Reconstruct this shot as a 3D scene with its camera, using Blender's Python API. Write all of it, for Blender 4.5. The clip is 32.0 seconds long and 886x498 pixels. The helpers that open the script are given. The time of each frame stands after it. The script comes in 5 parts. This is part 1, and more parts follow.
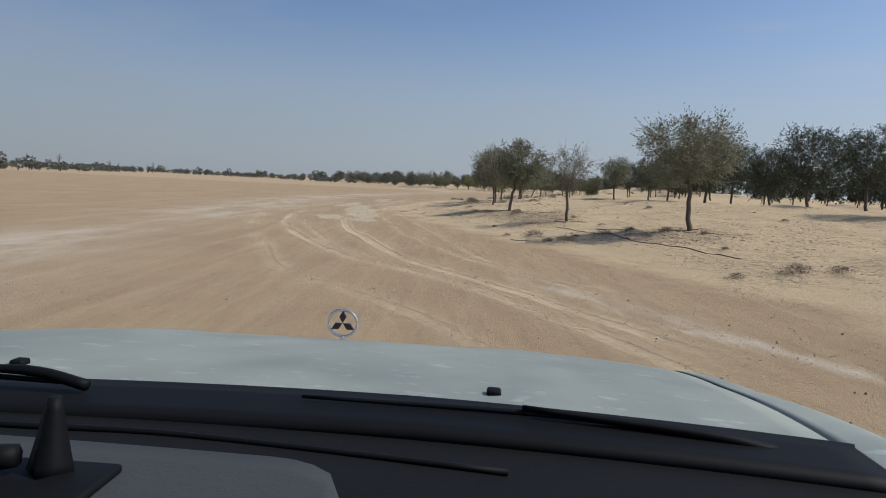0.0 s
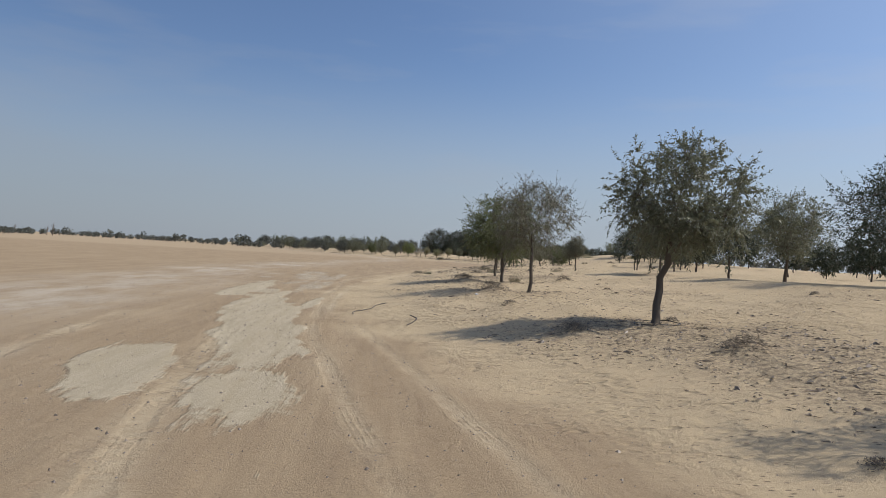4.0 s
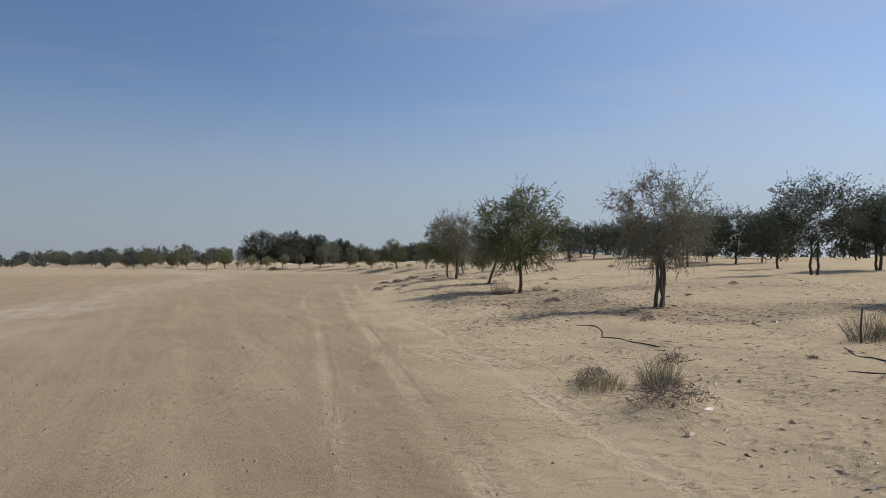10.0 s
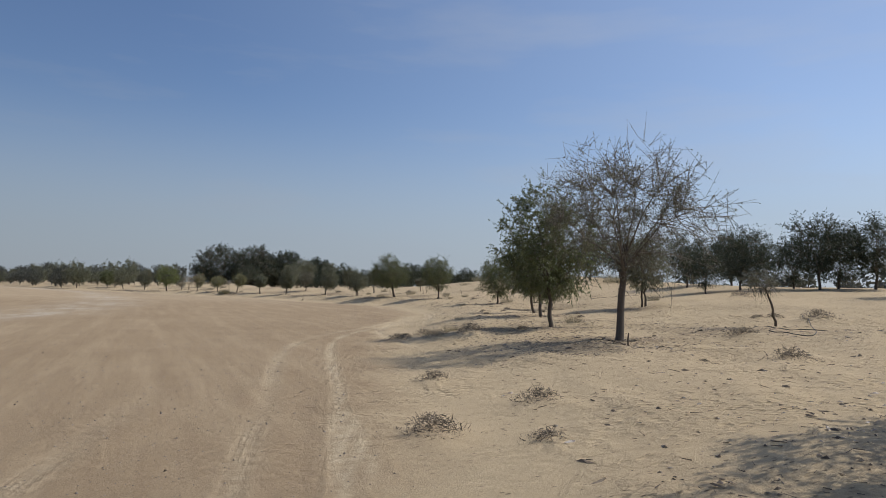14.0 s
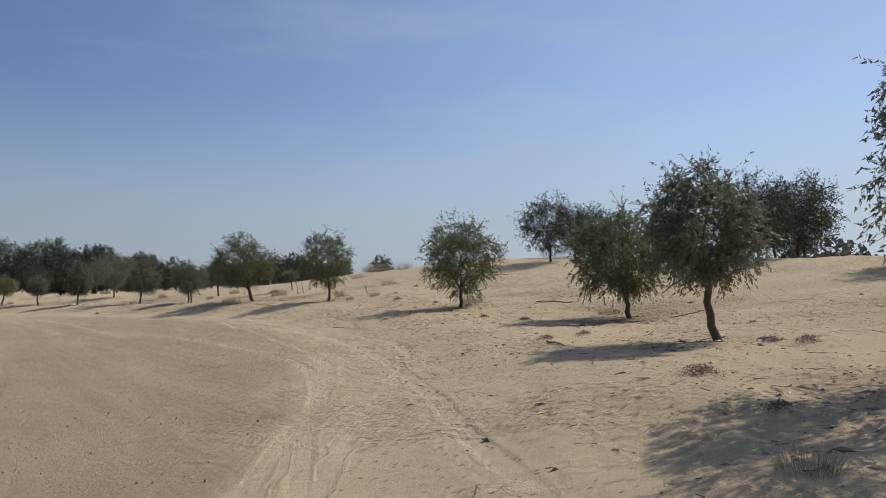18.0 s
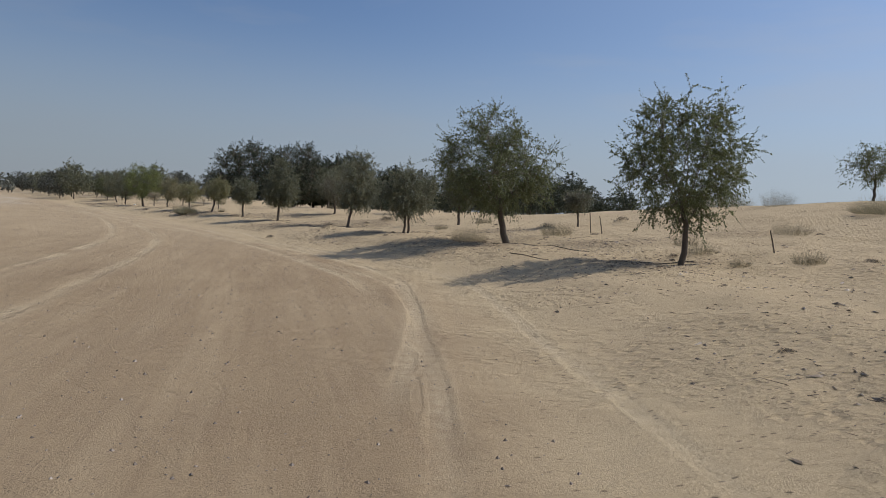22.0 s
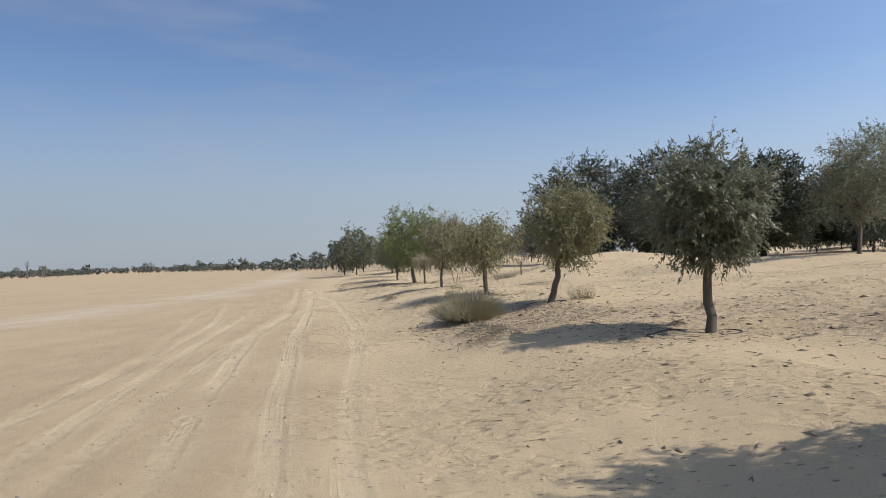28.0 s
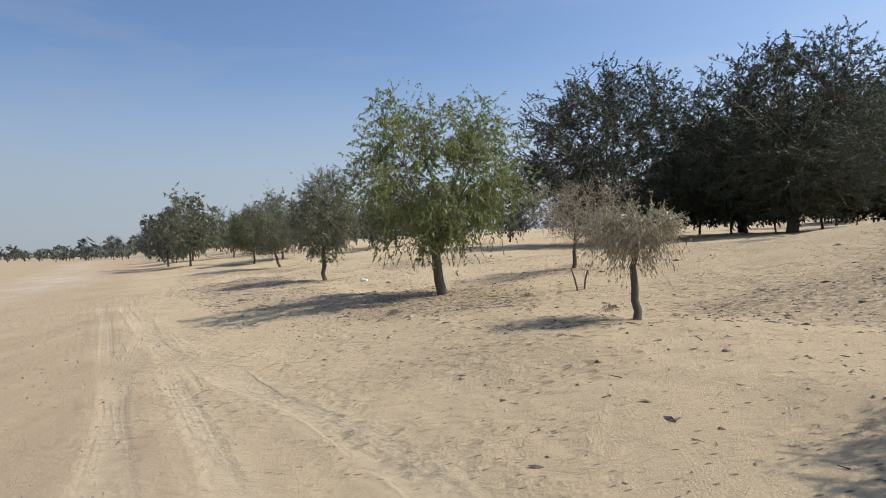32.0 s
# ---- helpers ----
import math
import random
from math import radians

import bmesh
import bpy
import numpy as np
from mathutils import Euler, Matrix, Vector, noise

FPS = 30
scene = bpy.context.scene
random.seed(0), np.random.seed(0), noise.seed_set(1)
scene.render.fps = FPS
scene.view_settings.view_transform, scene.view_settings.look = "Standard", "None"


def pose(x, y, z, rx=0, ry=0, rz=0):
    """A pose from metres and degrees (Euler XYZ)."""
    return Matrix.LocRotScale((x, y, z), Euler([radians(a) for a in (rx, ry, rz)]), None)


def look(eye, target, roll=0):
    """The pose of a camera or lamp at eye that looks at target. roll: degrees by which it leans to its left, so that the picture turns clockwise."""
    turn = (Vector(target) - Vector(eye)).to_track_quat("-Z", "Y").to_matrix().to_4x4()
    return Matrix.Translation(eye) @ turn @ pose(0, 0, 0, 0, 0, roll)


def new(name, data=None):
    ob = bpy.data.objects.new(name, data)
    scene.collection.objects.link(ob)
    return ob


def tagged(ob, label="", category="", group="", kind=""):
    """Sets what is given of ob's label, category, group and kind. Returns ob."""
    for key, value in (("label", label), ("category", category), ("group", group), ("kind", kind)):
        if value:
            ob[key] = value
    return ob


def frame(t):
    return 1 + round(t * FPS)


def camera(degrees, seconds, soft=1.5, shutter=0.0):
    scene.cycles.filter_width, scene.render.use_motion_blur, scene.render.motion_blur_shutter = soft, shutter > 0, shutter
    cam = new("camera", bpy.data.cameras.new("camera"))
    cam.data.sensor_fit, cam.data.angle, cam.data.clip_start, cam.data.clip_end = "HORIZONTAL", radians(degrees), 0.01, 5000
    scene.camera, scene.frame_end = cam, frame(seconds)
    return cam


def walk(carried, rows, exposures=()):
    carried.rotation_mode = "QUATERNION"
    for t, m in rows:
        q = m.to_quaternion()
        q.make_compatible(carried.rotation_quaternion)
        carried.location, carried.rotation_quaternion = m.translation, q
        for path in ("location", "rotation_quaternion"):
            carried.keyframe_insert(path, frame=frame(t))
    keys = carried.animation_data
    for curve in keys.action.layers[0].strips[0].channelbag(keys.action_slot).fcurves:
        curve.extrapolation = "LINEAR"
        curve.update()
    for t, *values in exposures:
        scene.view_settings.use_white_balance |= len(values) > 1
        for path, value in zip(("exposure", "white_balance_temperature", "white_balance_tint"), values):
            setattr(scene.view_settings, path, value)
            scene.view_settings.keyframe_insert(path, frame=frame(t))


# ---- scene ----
cam = camera(65.52, 32.0, soft=1.0)
# seconds, place, yaw to the left, pitch up, roll
PATH = [
    (0.0, 0.000, -0.000, 1.574, 0.00, -5.34, 2.84),
    (0.5, -0.278, 2.616, 1.567, -1.36, -4.16, 1.48),
    (1.0, -0.380, 5.214, 1.569, -2.40, -2.22, 1.48),
    (1.5, -0.408, 7.782, 1.582, -2.77, 0.79, 2.04),
    (2.0, -0.548, 10.191, 1.571, -3.12, 2.87, 2.45),
    (2.5, -0.799, 12.632, 1.524, -4.03, 2.26, 3.76),
    (3.0, -1.087, 15.353, 1.497, -4.64, 0.85, 3.99),
    (3.5, -1.460, 17.883, 1.497, -4.51, 0.55, 3.79),
    (5.5, -3.785, 30.020, 1.577, -10.82, -0.02, 0.90),
    (6.0, -4.258, 33.274, 1.555, -9.45, 0.98, 1.05),
    (6.5, -4.573, 36.300, 1.548, -8.97, 2.47, 0.68),
    (7.0, -4.727, 39.516, 1.550, -10.19, 4.67, 1.86),
    (7.5, -4.838, 42.600, 1.543, -12.18, 4.32, 3.25),
    (8.0, -4.926, 45.752, 1.550, -14.85, 1.76, 4.30),
    (8.5, -4.931, 48.957, 1.554, -16.90, 1.46, 2.61),
    (9.0, -4.740, 52.014, 1.546, -17.53, 0.95, 0.49),
    (9.5, -4.351, 55.382, 1.547, -19.24, 0.85, -0.19),
    (10.0, -3.761, 58.923, 1.556, -21.67, 1.17, 0.02),
    (10.5, -3.013, 62.606, 1.546, -25.16, 1.20, 2.16),
    (11.0, -2.029, 66.225, 1.559, -26.66, 1.69, 2.24),
    (11.5, -0.956, 69.811, 1.537, -27.72, 1.66, 0.89),
    (12.0, 0.096, 73.641, 1.530, -29.14, 2.80, 0.70),
    (12.5, 1.226, 77.313, 1.530, -29.88, 2.91, 1.34),
    (13.0, 2.205, 80.742, 1.531, -28.10, 2.67, 1.16),
    (13.5, 3.019, 84.248, 1.536, -26.06, 2.17, 1.47),
    (14.0, 3.758, 87.731, 1.562, -23.21, 3.41, 1.39),
    (14.5, 4.465, 91.256, 1.571, -21.53, 3.69, 1.72),
    (16.5, 8.088, 103.124, 1.562, -32.06, -1.84, -0.75),
    (17.0, 9.186, 105.925, 1.552, -34.07, 2.35, -1.63),
    (17.5, 10.213, 108.629, 1.564, -35.48, 3.43, -1.76),
    (18.0, 11.331, 111.065, 1.546, -35.53, 2.93, -1.29),
    (18.5, 12.444, 113.618, 1.542, -35.45, 2.74, -0.86),
    (19.0, 13.602, 116.003, 1.556, -34.70, 2.61, 0.19),
    (19.5, 14.744, 118.299, 1.557, -32.64, 2.26, 0.39),
    (20.0, 15.651, 120.926, 1.566, -29.91, 1.65, 0.39),
    (20.5, 16.759, 123.355, 1.549, -23.29, 1.11, 0.42),
    (21.0, 17.668, 126.025, 1.531, -19.03, 1.38, 0.24),
    (21.5, 18.452, 128.909, 1.531, -16.37, -1.07, 0.51),
    (22.0, 19.231, 131.846, 1.564, -14.01, -2.98, 3.59),
    (22.5, 19.939, 134.774, 1.528, -10.99, -3.92, 6.31),
    (23.0, 20.436, 137.725, 1.538, -4.54, -2.34, 0.14),
    (23.5, 20.843, 140.633, 1.541, -5.13, -1.63, -0.98),
    (24.0, 21.034, 143.734, 1.544, -7.54, -3.54, -1.23),
    (24.5, 21.034, 146.722, 1.552, -7.10, -3.49, 0.03),
    (25.0, 20.895, 149.765, 1.539, 1.18, 1.45, 0.72),
    (25.5, 20.477, 152.814, 1.536, 4.70, 0.91, 1.30),
    (26.0, 19.764, 156.178, 1.534, 8.21, 0.61, 1.07),
    (26.5, 18.698, 159.636, 1.540, 11.14, -0.32, 0.07),
    (28.5, 14.583, 171.982, 1.590, 10.40, 1.16, -3.01),
    (29.0, 13.453, 174.530, 1.574, 8.48, 0.94, -4.32),
    (29.5, 12.313, 176.951, 1.545, 5.15, -0.78, -4.53),
    (30.0, 11.091, 179.520, 1.529, 1.22, -1.60, -2.90),
    (30.5, 9.907, 182.173, 1.519, -0.65, -1.42, -2.73),
    (31.0, 8.618, 185.034, 1.522, -1.50, -0.72, -1.89),
    (31.5, 7.300, 188.096, 1.553, -2.86, -1.03, -4.13),
    (32.0, 5.845, 191.192, 1.546, -3.95, -0.99, -2.49),
]
# seconds, stops
EXPOSURES = [(0, 0.04), (2, 0.08), (7.8, 0.06), (9, -0.08), (14, -0.06), (19, -0.06), (20.5, -0.1), (22, -0.16), (23, 0.08), (24, 0.18), (25.3, 0.4), (26, 0.34), (27, 0.38), (28.5, 0.38), (29, 0.28), (30, 0.38), (32, 0.42)]
walk(cam, [(t, pose(x, y, z, 90 + pitch, 0, yaw) @ pose(0, 0, 0, 0, 0, roll)) for t, x, y, z, yaw, pitch, roll in PATH], [(t, stops, 6400, 9) for t, stops in EXPOSURES])

# ---- sky, sun, exposure ----
SUN_ELEVATION, SUN_AZIMUTH = 45.5, 100.0   # azimuth clockwise from +y
ce, se = math.cos(radians(SUN_ELEVATION)), math.sin(radians(SUN_ELEVATION))
SUN_WAY = Vector((math.sin(radians(SUN_AZIMUTH)) * ce, math.cos(radians(SUN_AZIMUTH)) * ce, se))
world = bpy.data.worlds.new("sky")
scene.world = world
world.use_nodes = True
wn, wl = world.node_tree.nodes, world.node_tree.links
wn.clear()
sky = wn.new("ShaderNodeTexSky")
sky.sky_type = "NISHITA"
sky.sun_disc = False
sky.sun_elevation = radians(SUN_ELEVATION)
sky.sun_rotation = radians(SUN_AZIMUTH)
sky.altitude = 100
sky.air_density = 1.0
sky.dust_density = 0.45
sky.ozone_density = 4.0
background = wn.new("ShaderNodeBackground")
background.inputs["Strength"].default_value = 0.1
wo = wn.new("ShaderNodeOutputWorld")
# dusty haze that pales the sky towards the horizon
sky_way = wn.new("ShaderNodeTexCoord")
sky_split = wn.new("ShaderNodeSeparateXYZ")
wl.new(sky_way.outputs["Generated"], sky_split.inputs[0])
haze = wn.new("ShaderNodeMapRange")
haze.interpolation_type = "SMOOTHERSTEP"
haze.inputs["From Min"].default_value, haze.inputs["From Max"].default_value = 0.0, 0.30
haze.inputs["To Min"].default_value, haze.inputs["To Max"].default_value = 0.85, 0.0
wl.new(sky_split.outputs["Z"], haze.inputs["Value"])
sky_mix = wn.new("ShaderNodeMix")
sky_mix.data_type = "RGBA"
sky_mix.inputs[7].default_value = (3.62, 4.12, 4.8, 1)
wl.new(haze.outputs["Result"], sky_mix.inputs[0])
# a slightly violet tone, and the aureole: the dusty air grows brighter and paler towards the sun
sky_tone = wn.new("ShaderNodeMix")
sky_tone.data_type, sky_tone.blend_type = "RGBA", "MULTIPLY"
sky_tone.inputs[0].default_value = 1.0
sky_tone.inputs[7].default_value = (0.99, 0.962, 1.02, 1)
wl.new(sky.outputs[0], sky_tone.inputs[6])
sun_dot = wn.new("ShaderNodeVectorMath")
sun_dot.operation = "DOT_PRODUCT"
wl.new(sky_way.outputs["Generated"], sun_dot.inputs[0])
sun_dot.inputs[1].default_value = SUN_WAY
pale = wn.new("ShaderNodeMapRange")
pale.inputs["From Min"].default_value, pale.inputs["From Max"].default_value = 0.15, 0.95
pale.inputs["To Min"].default_value, pale.inputs["To Max"].default_value = 0.0, 0.42
wl.new(sun_dot.outputs["Value"], pale.inputs["Value"])
pale_mix = wn.new("ShaderNodeMix")
pale_mix.data_type = "RGBA"
pale_mix.inputs[7].default_value = (3.62, 4.12, 4.8, 1)
wl.new(pale.outputs["Result"], pale_mix.inputs[0])
wl.new(sky_tone.outputs[2], pale_mix.inputs[6])
# faint streaks of high cloud
streak_map = wn.new("ShaderNodeMapping")
streak_map.inputs["Scale"].default_value = (2.2, 2.2, 11.0)
streak_map.inputs["Rotation"].default_value = (0.25, 0.1, 0.4)
wl.new(sky_way.outputs["Generated"], streak_map.inputs[0])
streak_noise = wn.new("ShaderNodeTexNoise")
streak_noise.inputs["Scale"].default_value, streak_noise.inputs["Detail"].default_value = 1.6, 6.0
wl.new(streak_map.outputs[0], streak_noise.inputs["Vector"])
streaks = wn.new("ShaderNodeMapRange")
streaks.inputs["From Min"].default_value, streaks.inputs["From Max"].default_value = 0.5, 0.78
streaks.inputs["To Min"].default_value, streaks.inputs["To Max"].default_value = 0.0, 0.3
wl.new(streak_noise.outputs["Fac"], streaks.inputs["Value"])
streak_mix = wn.new("ShaderNodeMix")
streak_mix.data_type = "RGBA"
streak_mix.inputs[7].default_value = (3.9, 4.1, 4.6, 1)
wl.new(streaks.outputs["Result"], streak_mix.inputs[0])
wl.new(pale_mix.outputs[2], streak_mix.inputs[6])
wl.new(streak_mix.outputs[2], sky_mix.inputs[6])
glow_gain = wn.new("ShaderNodeMapRange")
glow_gain.inputs["From Min"].default_value, glow_gain.inputs["From Max"].default_value = -0.5, 0.62
glow_gain.inputs["To Min"].default_value, glow_gain.inputs["To Max"].default_value = -0.46, 0.36
wl.new(sun_dot.outputs["Value"], glow_gain.inputs["Value"])
aureole = wn.new("ShaderNodeMath")
aureole.operation = "POWER"
aureole.inputs[0].default_value = 2.0
wl.new(glow_gain.outputs[0], aureole.inputs[1])
sky_gain = wn.new("ShaderNodeVectorMath")
sky_gain.operation = "SCALE"
wl.new(sky_mix.outputs[2], sky_gain.inputs[0])
wl.new(aureole.outputs[0], sky_gain.inputs["Scale"])
wl.new(sky_gain.outputs[0], background.inputs["Color"])
wl.new(background.outputs[0], wo.inputs["Surface"])
sun_data = bpy.data.lights.new("sun", "SUN")
sun_data.energy = 3.45
sun_data.angle = radians(0.55)
sun_data.color = (1.0, 0.95, 0.88)
sun = new("sun", sun_data)
sun.matrix_world = look(SUN_WAY * 200, (0, 0, 0))

# ---- materials ----


class Nodes:
    """Short hand for building a node material."""

    def __init__(self, name):
        self.mat = bpy.data.materials.new(name)
        self.mat.use_nodes = True
        self.tree = self.mat.node_tree
        self.tree.nodes.clear()

    def add(self, kind, **inputs):
        node = self.tree.nodes.new(kind)
        for key, value in inputs.items():
            key = key.replace("_", " ")
            if isinstance(value, bpy.types.NodeSocket):
                self.tree.links.new(value, node.inputs[key])
            else:
                node.inputs[key].default_value = value
        return node

    def link(self, a, b):
        self.tree.links.new(a, b)

    def math(self, op, a, b=None, clamp=False):
        node = self.tree.nodes.new("ShaderNodeMath")
        node.operation, node.use_clamp = op, clamp
        for n, v in enumerate((a, b)):
            if v is None:
                continue
            if isinstance(v, bpy.types.NodeSocket):
                self.link(v, node.inputs[n])
            else:
                node.inputs[n].default_value = v
        return node.outputs[0]

    def mix(self, fac, a, b, blend="MIX"):
        node = self.tree.nodes.new("ShaderNodeMix")
        node.data_type, node.blend_type = "RGBA", blend
        for n, v in ((0, fac), (6, a), (7, b)):
            if isinstance(v, bpy.types.NodeSocket):
                self.link(v, node.inputs[n])
            elif n == 0:
                node.inputs[n].default_value = v
            else:
                node.inputs[n].default_value = (*v, 1)
        return node.outputs[2]

    def noise(self, vector, scale, detail=4, rough=0.6):
        return self.add("ShaderNodeTexNoise", Vector=vector, Scale=scale, Detail=detail, Roughness=rough).outputs["Fac"]

    def ramp(self, value, low, high):
        node = self.add("ShaderNodeMapRange", Value=value)
        node.inputs["From Min"].default_value, node.inputs["From Max"].default_value = low, high
        return node.outputs["Result"]

    def bump(self, height, strength, distance, normal=None):
        node = self.add("ShaderNodeBump", Height=height, Strength=strength, Distance=distance)
        if normal is not None:
            self.link(normal, node.inputs["Normal"])
        return node.outputs["Normal"]

    def end(self, shader):
        out = self.tree.nodes.new("ShaderNodeOutputMaterial")
        self.link(shader, out.inputs["Surface"])
        return self.mat


def plain(name, color, rough=0.6, metal=0.0, vary=0.15, scale=30.0, bump=0.0, coat=0.0, gloss=0.5):
    n = Nodes(name)
    pos = n.add("ShaderNodeTexCoord").outputs["Object"]
    grain = n.noise(pos, scale)
    wear = n.noise(pos, scale / 9, 3)
    dark = tuple(c * (1 - vary) for c in color)
    light = tuple(min(1, c * (1 + vary)) for c in color)
    col = n.mix(n.math("MULTIPLY", n.math("ADD", grain, wear), 0.5), dark, light)
    shader = n.add("ShaderNodeBsdfPrincipled", Base_Color=col, Roughness=rough, Metallic=metal)
    shader.inputs["Coat Weight"].default_value = coat
    shader.inputs["Specular IOR Level"].default_value = gloss
    if bump:
        n.link(n.bump(grain, bump, 0.01), shader.inputs["Normal"])
    return n.end(shader.outputs[0])


def leaf_material(name, dark, light, glow=0.35, rough=0.45):
    n = Nodes(name)
    info = n.add("ShaderNodeObjectInfo").outputs["Random"]
    island = n.add("ShaderNodeNewGeometry").outputs["Random Per Island"]
    pos = n.add("ShaderNodeTexCoord").outputs["Object"]
    patch = n.noise(pos, 1.3, 2)
    mixed = n.math("ADD", n.math("MULTIPLY", island, 0.55), n.math("MULTIPLY", patch, 0.5))
    col = n.mix(n.ramp(mixed, 0.15, 0.85), dark, light)
    col = n.mix(n.math("MULTIPLY", info, 0.35), col, tuple(c * 0.6 for c in light))
    a = n.add("ShaderNodeBsdfPrincipled", Base_Color=col, Roughness=rough)
    b = n.add("ShaderNodeBsdfTranslucent", Color=n.mix(0.5, col, light))
    m = n.add("ShaderNodeMixShader", Fac=glow)
    n.link(a.outputs[0], m.inputs[1])
    n.link(b.outputs[0], m.inputs[2])
    return n.end(m.outputs[0])


LEAF_GREEN = leaf_material("leaf_olive_green", (0.076, 0.092, 0.038), (0.2, 0.217, 0.088), 0.36)
LEAF_BRIGHT = leaf_material("leaf_yellow_green", (0.11, 0.135, 0.045), (0.27, 0.3, 0.105), 0.4)
LEAF_GREY = leaf_material("leaf_grey_green", (0.1, 0.108, 0.07), (0.245, 0.248, 0.155), 0.36)
LEAF_DARK = leaf_material("leaf_dark_green", (0.03, 0.042, 0.026), (0.075, 0.09, 0.05), 0.15, 0.65)
# greyed green: the haze over the far trees is put into the leaf colour
LEAF_FAR_HAZED = leaf_material("leaf_far_hazed_green", (0.07, 0.076, 0.06), (0.135, 0.137, 0.108), 0.2)
BROOM = leaf_material("broom_stalks", (0.3, 0.275, 0.18), (0.54, 0.5, 0.35), 0.4, 0.8)
LEAF_KHAKI = leaf_material("leaf_khaki", (0.135, 0.133, 0.062), (0.305, 0.295, 0.142), 0.4)
STRAW = leaf_material("dry_straw", (0.2, 0.175, 0.11), (0.42, 0.37, 0.24), 0.35)
BARK = plain("bark", (0.105, 0.085, 0.065), 0.9, vary=0.4, scale=26, bump=0.8)
TWIG_PALE = plain("pale_dry_twig", (0.30, 0.25, 0.18), 0.9, vary=0.3, scale=30)
TWIG = plain("twig_bark", (0.15, 0.125, 0.095), 0.9, vary=0.35, scale=30)
DEADWOOD = plain("dead_wood", (0.13, 0.10, 0.075), 0.95, vary=0.4, scale=25, bump=0.4)
BRUSHWOOD = leaf_material("dead_brushwood", (0.1, 0.08, 0.06), (0.27, 0.22, 0.165), 0.0, 0.9)
HOSE = plain("black_hose_plastic", (0.022, 0.02, 0.019), 0.6, vary=0.3, scale=40)


def ground_material():
    n = Nodes("desert_ground")
    pos = n.add("ShaderNodeTexCoord").outputs["Object"]
    values = []
    for name in ("sand", "rut", "salt", "litter", "lane", "dust", "cream"):
        node = n.add("ShaderNodeAttribute")
        node.attribute_name = name
        values.append(node.outputs["Fac"])
    sand, rut, salt, litter, lane, dust, cream = values

    def stretched(sx, sy, turn):
        node = n.add("ShaderNodeMapping", Vector=pos)
        node.inputs["Scale"].default_value = (sx, sy, 1)
        node.inputs["Rotation"].default_value = (0, 0, radians(turn))
        return node.outputs[0]

    grain = n.noise(pos, 60, 4, 0.75)
    lump = n.noise(pos, 7, 5, 0.62)
    broad = n.noise(pos, 0.55, 4, 0.55)
    huge = n.noise(pos, 0.06, 3, 0.5)
    streak = n.noise(stretched(1.6, 0.12, 4), 1.0, 5, 0.65)
    scrape = n.noise(stretched(9.0, 0.5, -3), 1.0, 3, 0.6)
    # gravel plain: pinkish brown with fine stones
    gravel = n.mix(n.ramp(grain, 0.32, 0.68), (0.251, 0.175, 0.105), (0.424, 0.309, 0.188))
    gravel = n.mix(n.math("MULTIPLY", n.ramp(broad, 0.35, 0.7), 0.5), gravel, (0.414, 0.304, 0.184))
    gravel = n.mix(n.math("MULTIPLY", n.ramp(streak, 0.45, 0.7), 0.5), gravel, (0.493, 0.372, 0.232))
    gravel = n.mix(n.math("MULTIPLY", n.ramp(scrape, 0.5, 0.75), 0.3), gravel, (0.236, 0.158, 0.102))
    sweep = n.noise(stretched(0.35, 0.11, 25), 1.0, 5, 0.6)
    gravel = n.mix(n.math("MULTIPLY", n.ramp(sweep, 0.46, 0.66), 0.2), gravel, (0.49, 0.368, 0.232))
    stones = n.add("ShaderNodeTexVoronoi", Vector=pos, Scale=24.0)
    stone_dot = n.math("MULTIPLY", n.ramp(stones.outputs["Distance"], 0.2, 0.1), n.ramp(n.noise(pos, 1.2, 3), 0.42, 0.6), clamp=True)
    gravel = n.mix(n.math("MULTIPLY", stone_dot, 0.75), gravel, (0.119, 0.090, 0.069))
    # the plain grows paler and sandier further along
    further = n.ramp(n.add("ShaderNodeSeparateXYZ", Vector=pos).outputs[1], 147, 166)
    gravel = n.mix(n.math("MULTIPLY", further, n.math("ADD", n.math("MULTIPLY", broad, 0.25), 0.22), clamp=True), gravel, (0.55, 0.425, 0.275))
    # loose sand: warm yellow, trodden into small pits, with crumbs of leaf litter and painted pit shadows
    loose = n.mix(n.ramp(grain, 0.3, 0.7), (0.430, 0.325, 0.199), (0.603, 0.467, 0.291))
    loose = n.mix(n.math("MULTIPLY", n.ramp(broad, 0.4, 0.75), 0.45), loose, (0.450, 0.337, 0.209))
    loose = n.mix(n.math("MULTIPLY", n.ramp(huge, 0.4, 0.65), 0.35), loose, (0.578, 0.441, 0.276))
    trodden = n.ramp(n.noise(pos, 0.35, 4, 0.62), 0.45, 0.58)
    marks = n.add("ShaderNodeTexVoronoi", Vector=stretched(4.4, 7.0, 8), Scale=1.0)
    chance = n.add("ShaderNodeSeparateColor", Color=marks.outputs["Color"]).outputs[0]
    mark = n.math("MULTIPLY", n.ramp(marks.outputs["Distance"], 0.42, 0.06), n.ramp(chance, 0.38, 0.46), clamp=True)
    mark = n.math("MULTIPLY", mark, n.math("MULTIPLY", sand, n.math("ADD", n.math("MULTIPLY", trodden, 0.92), 0.08)), clamp=True)
    # dark dashes in the colour, for litter crumbs and the small shadows in pits
    flecks = n.add("ShaderNodeTexVoronoi", Vector=stretched(8.0, 17.0, -12), Scale=1.0)
    fleck_chance = n.add("ShaderNodeSeparateColor", Color=flecks.outputs["Color"]).outputs[1]
